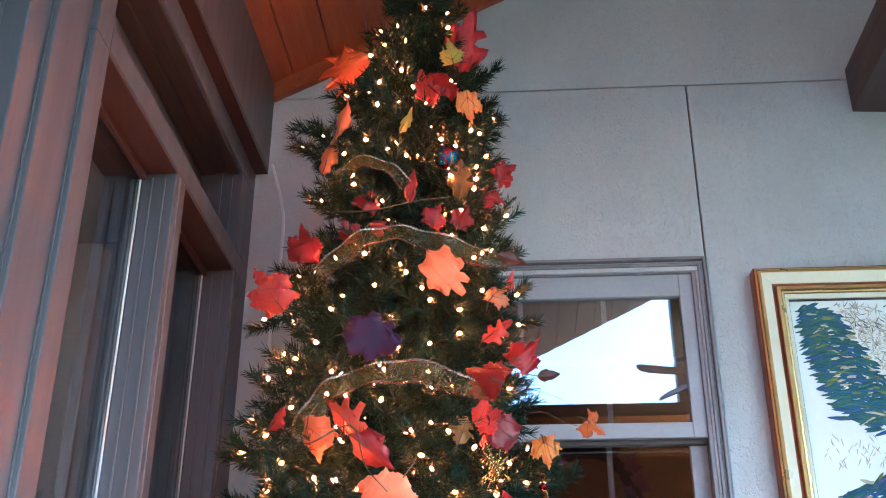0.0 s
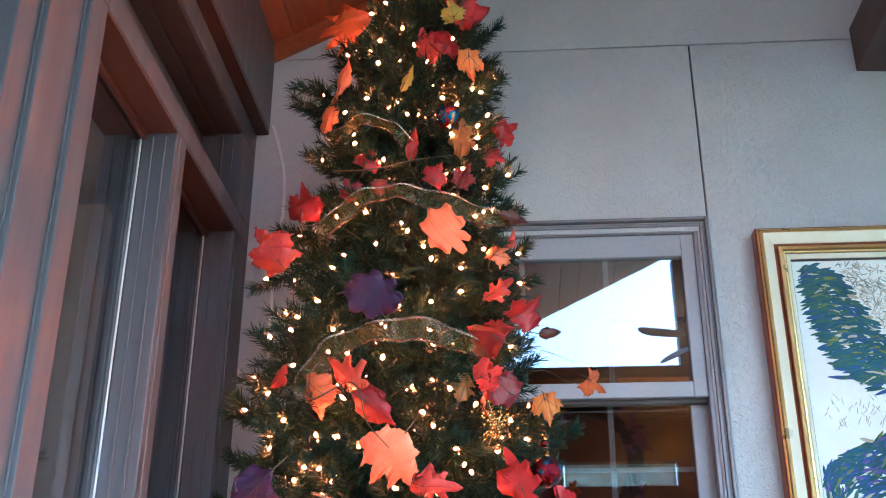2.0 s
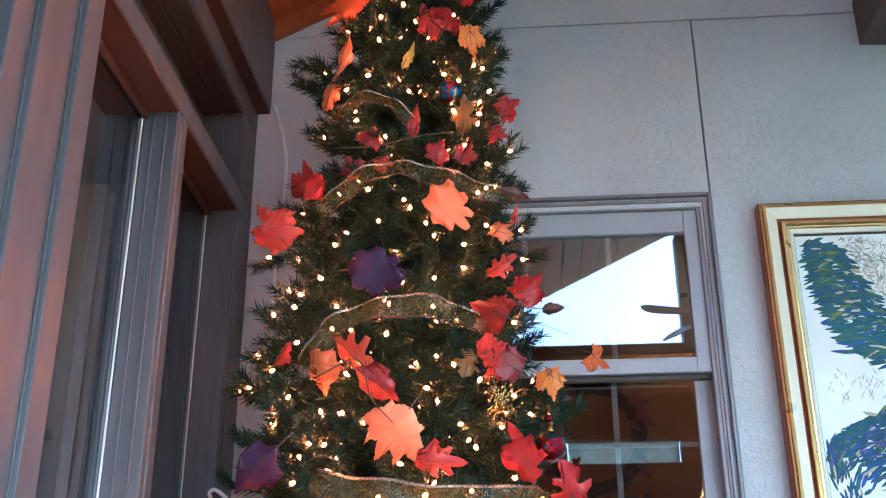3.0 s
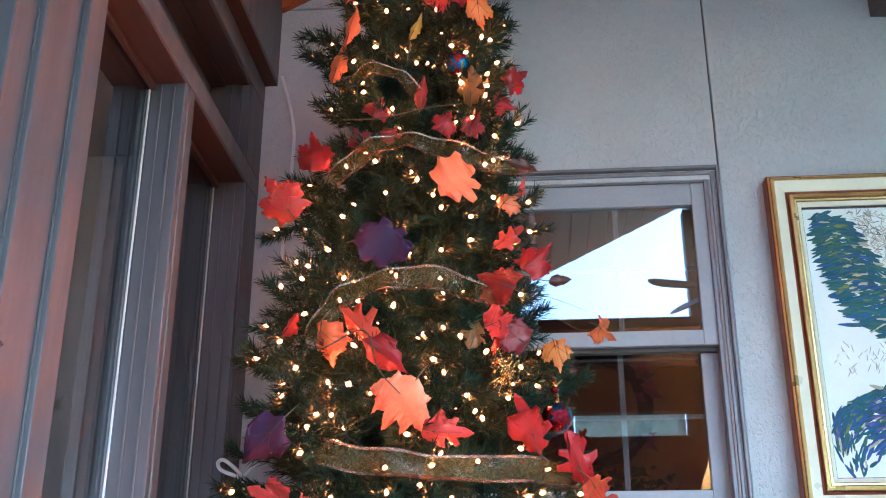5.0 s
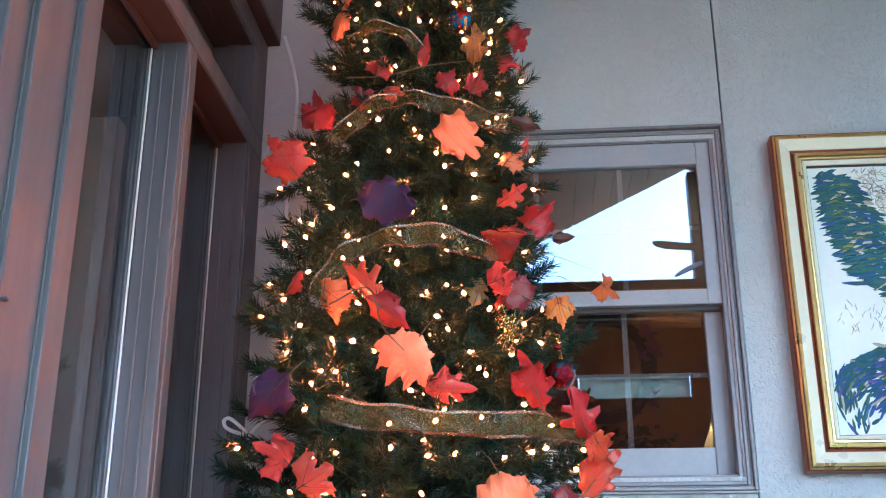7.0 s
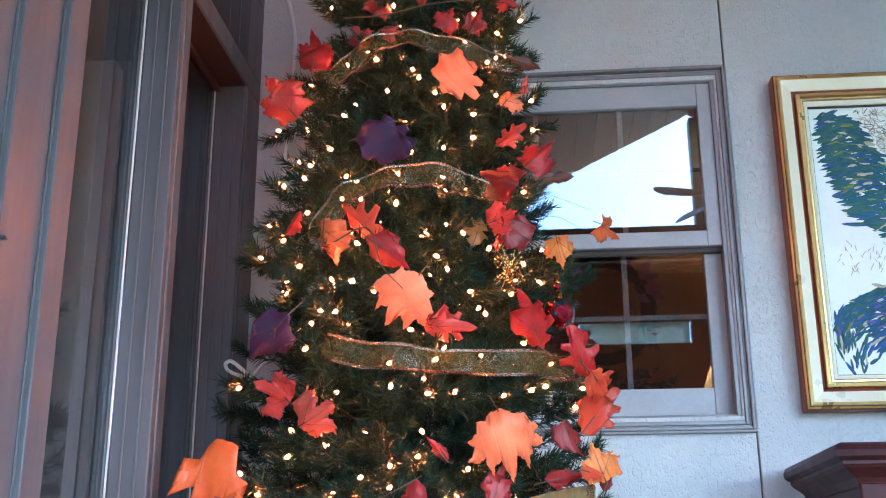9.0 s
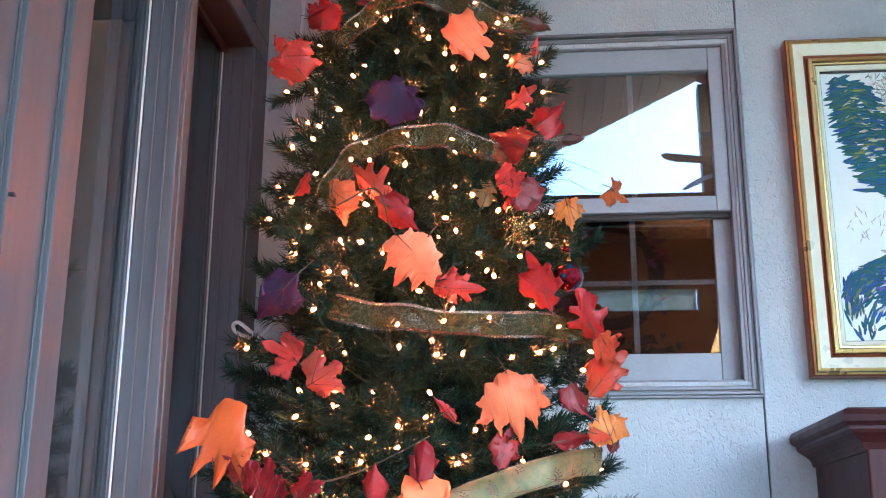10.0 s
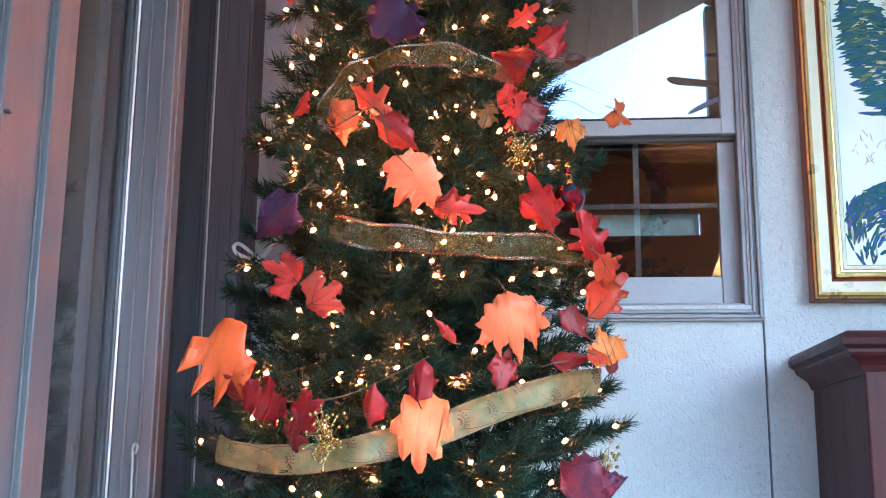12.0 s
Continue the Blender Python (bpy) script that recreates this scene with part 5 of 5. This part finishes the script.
leaf("maple", "darkred", 0.057, 1.507, 0.089, 160, 30, 0.11)
leaf("oak", "redorange", 0.135, 1.624, 0.104, 120, 20, 0.14)
leaf("maple", "amber", 0.125, 1.432, 0.088, -20, 20, 0.15)
leaf("narrow", "redorange", 0.105, 1.420, 0.074, 95, 20, 0.17)
leaf("felt", "crimson", -0.247, 1.349, 0.093, 10, 0, 0.15)
leaf("felt", "orange2", -0.245, 1.272, 0.184, 185, 0, 0.12)
leaf("narrow2", "red", -0.353, 1.300, 0.086, 15, -5, 0.1)
leaf("maple", "crimson", -0.577, 1.314, 0.118, 30, -15, 0.1)
leaf("oak", "darkred", -0.633, 1.336, 0.090, -40, -25, 0.08)
leaf("maple", "crimson", -0.485, 1.287, 0.105, 65, -10, 0.11)
leaf("oak", "darkred", -0.506, 1.250, 0.083, 20, -10, 0.1)
leaf("maple", "purplered", 0.065, 1.155, 0.139, 80, 10, 0.12)
leaf("narrow", "darkred", 0.045, 1.410, 0.096, 80, 20, 0.12)
leaf("narrow", "darkred", 0.144, 1.420, 0.070, 30, 20, 0.13)

# mini lights
light_run([(-0.623, 2.974), (-0.458, 3.013), (-0.424, 3.012), (-0.400, 3.178), (-0.390, 2.988), (-0.380, 3.316), (-0.368, 2.955), (-0.365, 3.018), (-0.357, 3.205), (-0.325, 3.300), (-0.319, 3.098), (-0.303, 3.206), (-0.303, 3.059), (-0.265, 2.992), (-0.248, 3.388), (-0.184, 3.306), (-0.183, 3.387), (-0.171, 3.198), (-0.164, 3.029), (-0.054, 2.963)])
light_run([(-0.547, 2.954), (-0.524, 2.686), (-0.456, 2.816), (-0.429, 2.694), (-0.425, 2.725), (-0.391, 2.834), (-0.329, 2.784), (-0.230, 2.933), (-0.229, 2.753), (-0.192, 2.828), (-0.174, 2.863), (-0.166, 2.717), (-0.151, 2.816), (-0.127, 2.740), (-0.112, 2.877), (-0.104, 2.685), (-0.101, 2.726), (-0.099, 2.762), (-0.090, 2.885), (-0.074, 2.812)])
light_run([(-0.697, 2.419), (-0.560, 2.454), (-0.553, 2.382), (-0.551, 2.538), (-0.456, 2.460), (-0.410, 2.509), (-0.376, 2.460), (-0.346, 2.356), (-0.342, 2.615), (-0.288, 2.418), (-0.270, 2.402), (-0.138, 2.611), (-0.107, 2.468), (-0.084, 2.493), (-0.083, 2.377), (-0.082, 2.578), (-0.062, 2.502), (-0.033, 2.520), (-0.023, 2.659), (-0.001, 2.414)])
light_run([(-0.620, 2.154), (-0.575, 2.208), (-0.555, 2.295), (-0.550, 2.149), (-0.534, 2.182), (-0.484, 2.216), (-0.452, 2.305), (-0.441, 2.127), (-0.310, 2.117), (-0.303, 2.267), (-0.284, 2.178), (-0.230, 2.353), (-0.208, 2.197), (-0.199, 2.078), (-0.157, 2.089), (-0.145, 2.235), (-0.142, 2.303), (-0.047, 2.254), (-0.027, 2.112), (0.001, 2.321)])
light_run([(-0.699, 1.979), (-0.666, 1.971), (-0.645, 2.053), (-0.596, 1.995), (-0.543, 1.914), (-0.532, 2.050), (-0.441, 1.941), (-0.441, 2.066), (-0.398, 2.057), (-0.397, 1.943), (-0.317, 2.038), (-0.308, 1.917), (-0.242, 1.971), (-0.216, 1.911), (-0.202, 1.989), (-0.164, 1.979), (-0.107, 2.075), (-0.107, 1.939), (-0.029, 1.922), (0.018, 1.964)])
light_run([(-0.578, 1.860), (-0.575, 1.847), (-0.573, 1.875), (-0.502, 1.759), (-0.479, 1.790), (-0.457, 1.858), (-0.455, 1.845), (-0.445, 1.787), (-0.415, 1.752), (-0.410, 1.849), (-0.410, 1.851), (-0.197, 1.876), (-0.145, 1.833), (-0.142, 1.831), (-0.113, 1.779), (-0.056, 1.840), (-0.055, 1.838), (-0.046, 1.873), (0.005, 1.886), (0.034, 1.826)])
light_run([(-0.691, 1.642), (-0.530, 1.515), (-0.511, 1.706), (-0.488, 1.590), (-0.361, 1.507), (-0.316, 1.602), (-0.272, 1.735), (-0.248, 1.617), (-0.242, 1.590), (-0.225, 1.665), (-0.207, 1.690), (-0.181, 1.593), (-0.126, 1.678), (-0.082, 1.591), (-0.034, 1.724), (-0.022, 1.613), (0.010, 1.626), (0.023, 1.683), (0.078, 1.596), (0.100, 1.651)])
light_run([(-0.653, 1.429), (-0.626, 1.297), (-0.600, 1.384), (-0.533, 1.466), (-0.529, 1.284), (-0.501, 1.359), (-0.449, 1.478), (-0.388, 1.366), (-0.376, 1.411), (-0.315, 1.391), (-0.312, 1.439), (-0.259, 1.453), (-0.191, 1.361), (-0.178, 1.375), (-0.153, 1.430), (-0.094, 1.416), (0.016, 1.416), (0.033, 1.326), (0.115, 1.365), (0.152, 1.289)])
light_run([(-0.785, 1.251), (-0.697, 1.149), (-0.566, 1.276), (-0.517, 1.142), (-0.461, 1.132), (-0.315, 1.282), (-0.161, 1.198), (-0.140, 1.160), (-0.105, 1.140), (-0.097, 1.186), (0.001, 1.157), (0.031, 1.245)])

for k in range(5):       # lights deep among the branches
    light_run([(tree_x(1.3 + 0.45 * k) + tree_r(1.3 + 0.45 * k) * light_rng.uniform(-0.55, 0.55), 1.1 + 0.45 * k + light_rng.uniform(0, 0.45)) for i in range(14)], -0.12)

# ribbons
ribbon("sheer", [(-0.478, 2.679), (-0.443, 2.708), (-0.383, 2.725), (-0.321, 2.695), (-0.271, 2.640)], 0.036)
ribbon("sheer", [(-0.484, 2.382), (-0.428, 2.445), (-0.363, 2.481), (-0.298, 2.490), (-0.227, 2.475), (-0.130, 2.453), (-0.028, 2.455)], 0.050)
ribbon("sheer", [(-0.492, 1.950), (-0.457, 2.021), (-0.412, 2.064), (-0.347, 2.088), (-0.270, 2.099), (-0.193, 2.094), (-0.116, 2.068), (-0.045, 2.046)], 0.056)
ribbon("sheer", [(-0.458, 1.693), (-0.375, 1.670), (-0.278, 1.661), (-0.183, 1.653), (-0.089, 1.658), (0.009, 1.666), (0.080, 1.666), (0.099, 1.644)], 0.058)
ribbon("printed", [(-0.693, 1.226), (-0.610, 1.206), (-0.493, 1.203), (-0.398, 1.215), (-0.308, 1.237), (-0.219, 1.261), (-0.142, 1.296), (-0.039, 1.335), (0.046, 1.364), (0.104, 1.377)], 0.062)

leaf("maple", "amberorange", 0.190, 2.097, 0.085, 105, 20, 0.1, y=2.75)
twig_line([(0.03, 2.62, 2.09), (0.07, 2.70, 2.115), (0.12, 2.74, 2.10), (0.165, 2.75, 2.09)], 0.0012, "thin bare wire stem holding an amber leaf")
twig_line([(0.0, 2.60, 2.15), (0.06, 2.68, 2.165), (0.153, 2.75, 2.15)], 0.0013, "thin bare twig sticking out of the tree")
twig_line([spot(-0.46, 1.93, 0.08), spot(-0.37, 1.96, 0.09), spot(-0.33, 1.86, 0.12), spot(-0.28, 1.80, 0.13)], 0.0022, "tan leaf stem curving over the needles")
twig_line([spot(-0.47, 2.60, 0.05), spot(-0.36, 2.565, 0.07), spot(-0.25, 2.59, 0.07), spot(-0.16, 2.62, 0.06)], 0.0022, "brown garland vine among the needles")
twig_line([spot(-0.60, 1.33, 0.06), spot(-0.50, 1.315, 0.09), spot(-0.40, 1.33, 0.09), spot(-0.30, 1.375, 0.09), spot(-0.24, 1.41, 0.08)], 0.0022, "brown garland vine among the needles")
ornament(-0.172, 2.746, 0.034, FOIL, "blue and gold crinkled foil ball ornament")
ornament(0.054, 1.803, 0.036, FOIL_RED, "dark red foil ball ornament with painted blue highlights")
ornament(0.051, 1.870, 0.010, FOIL_RED, "tiny red foil ball ornament")
ornament(0.108, 1.403, 0.011, mat("brown_nut", (0.30, 0.08, 0.03), (0.2, 0.05, 0.02), rough=0.35, bump=0.1), "small brown nut ornament")
berry_spray(-0.057, 1.891, 74, 0.030, 0.06)
berry_spray(-0.433, 1.246, 74, 0.028, 0.12)
berry_spray(0.120, 1.209, 26, 0.022, 0.10)
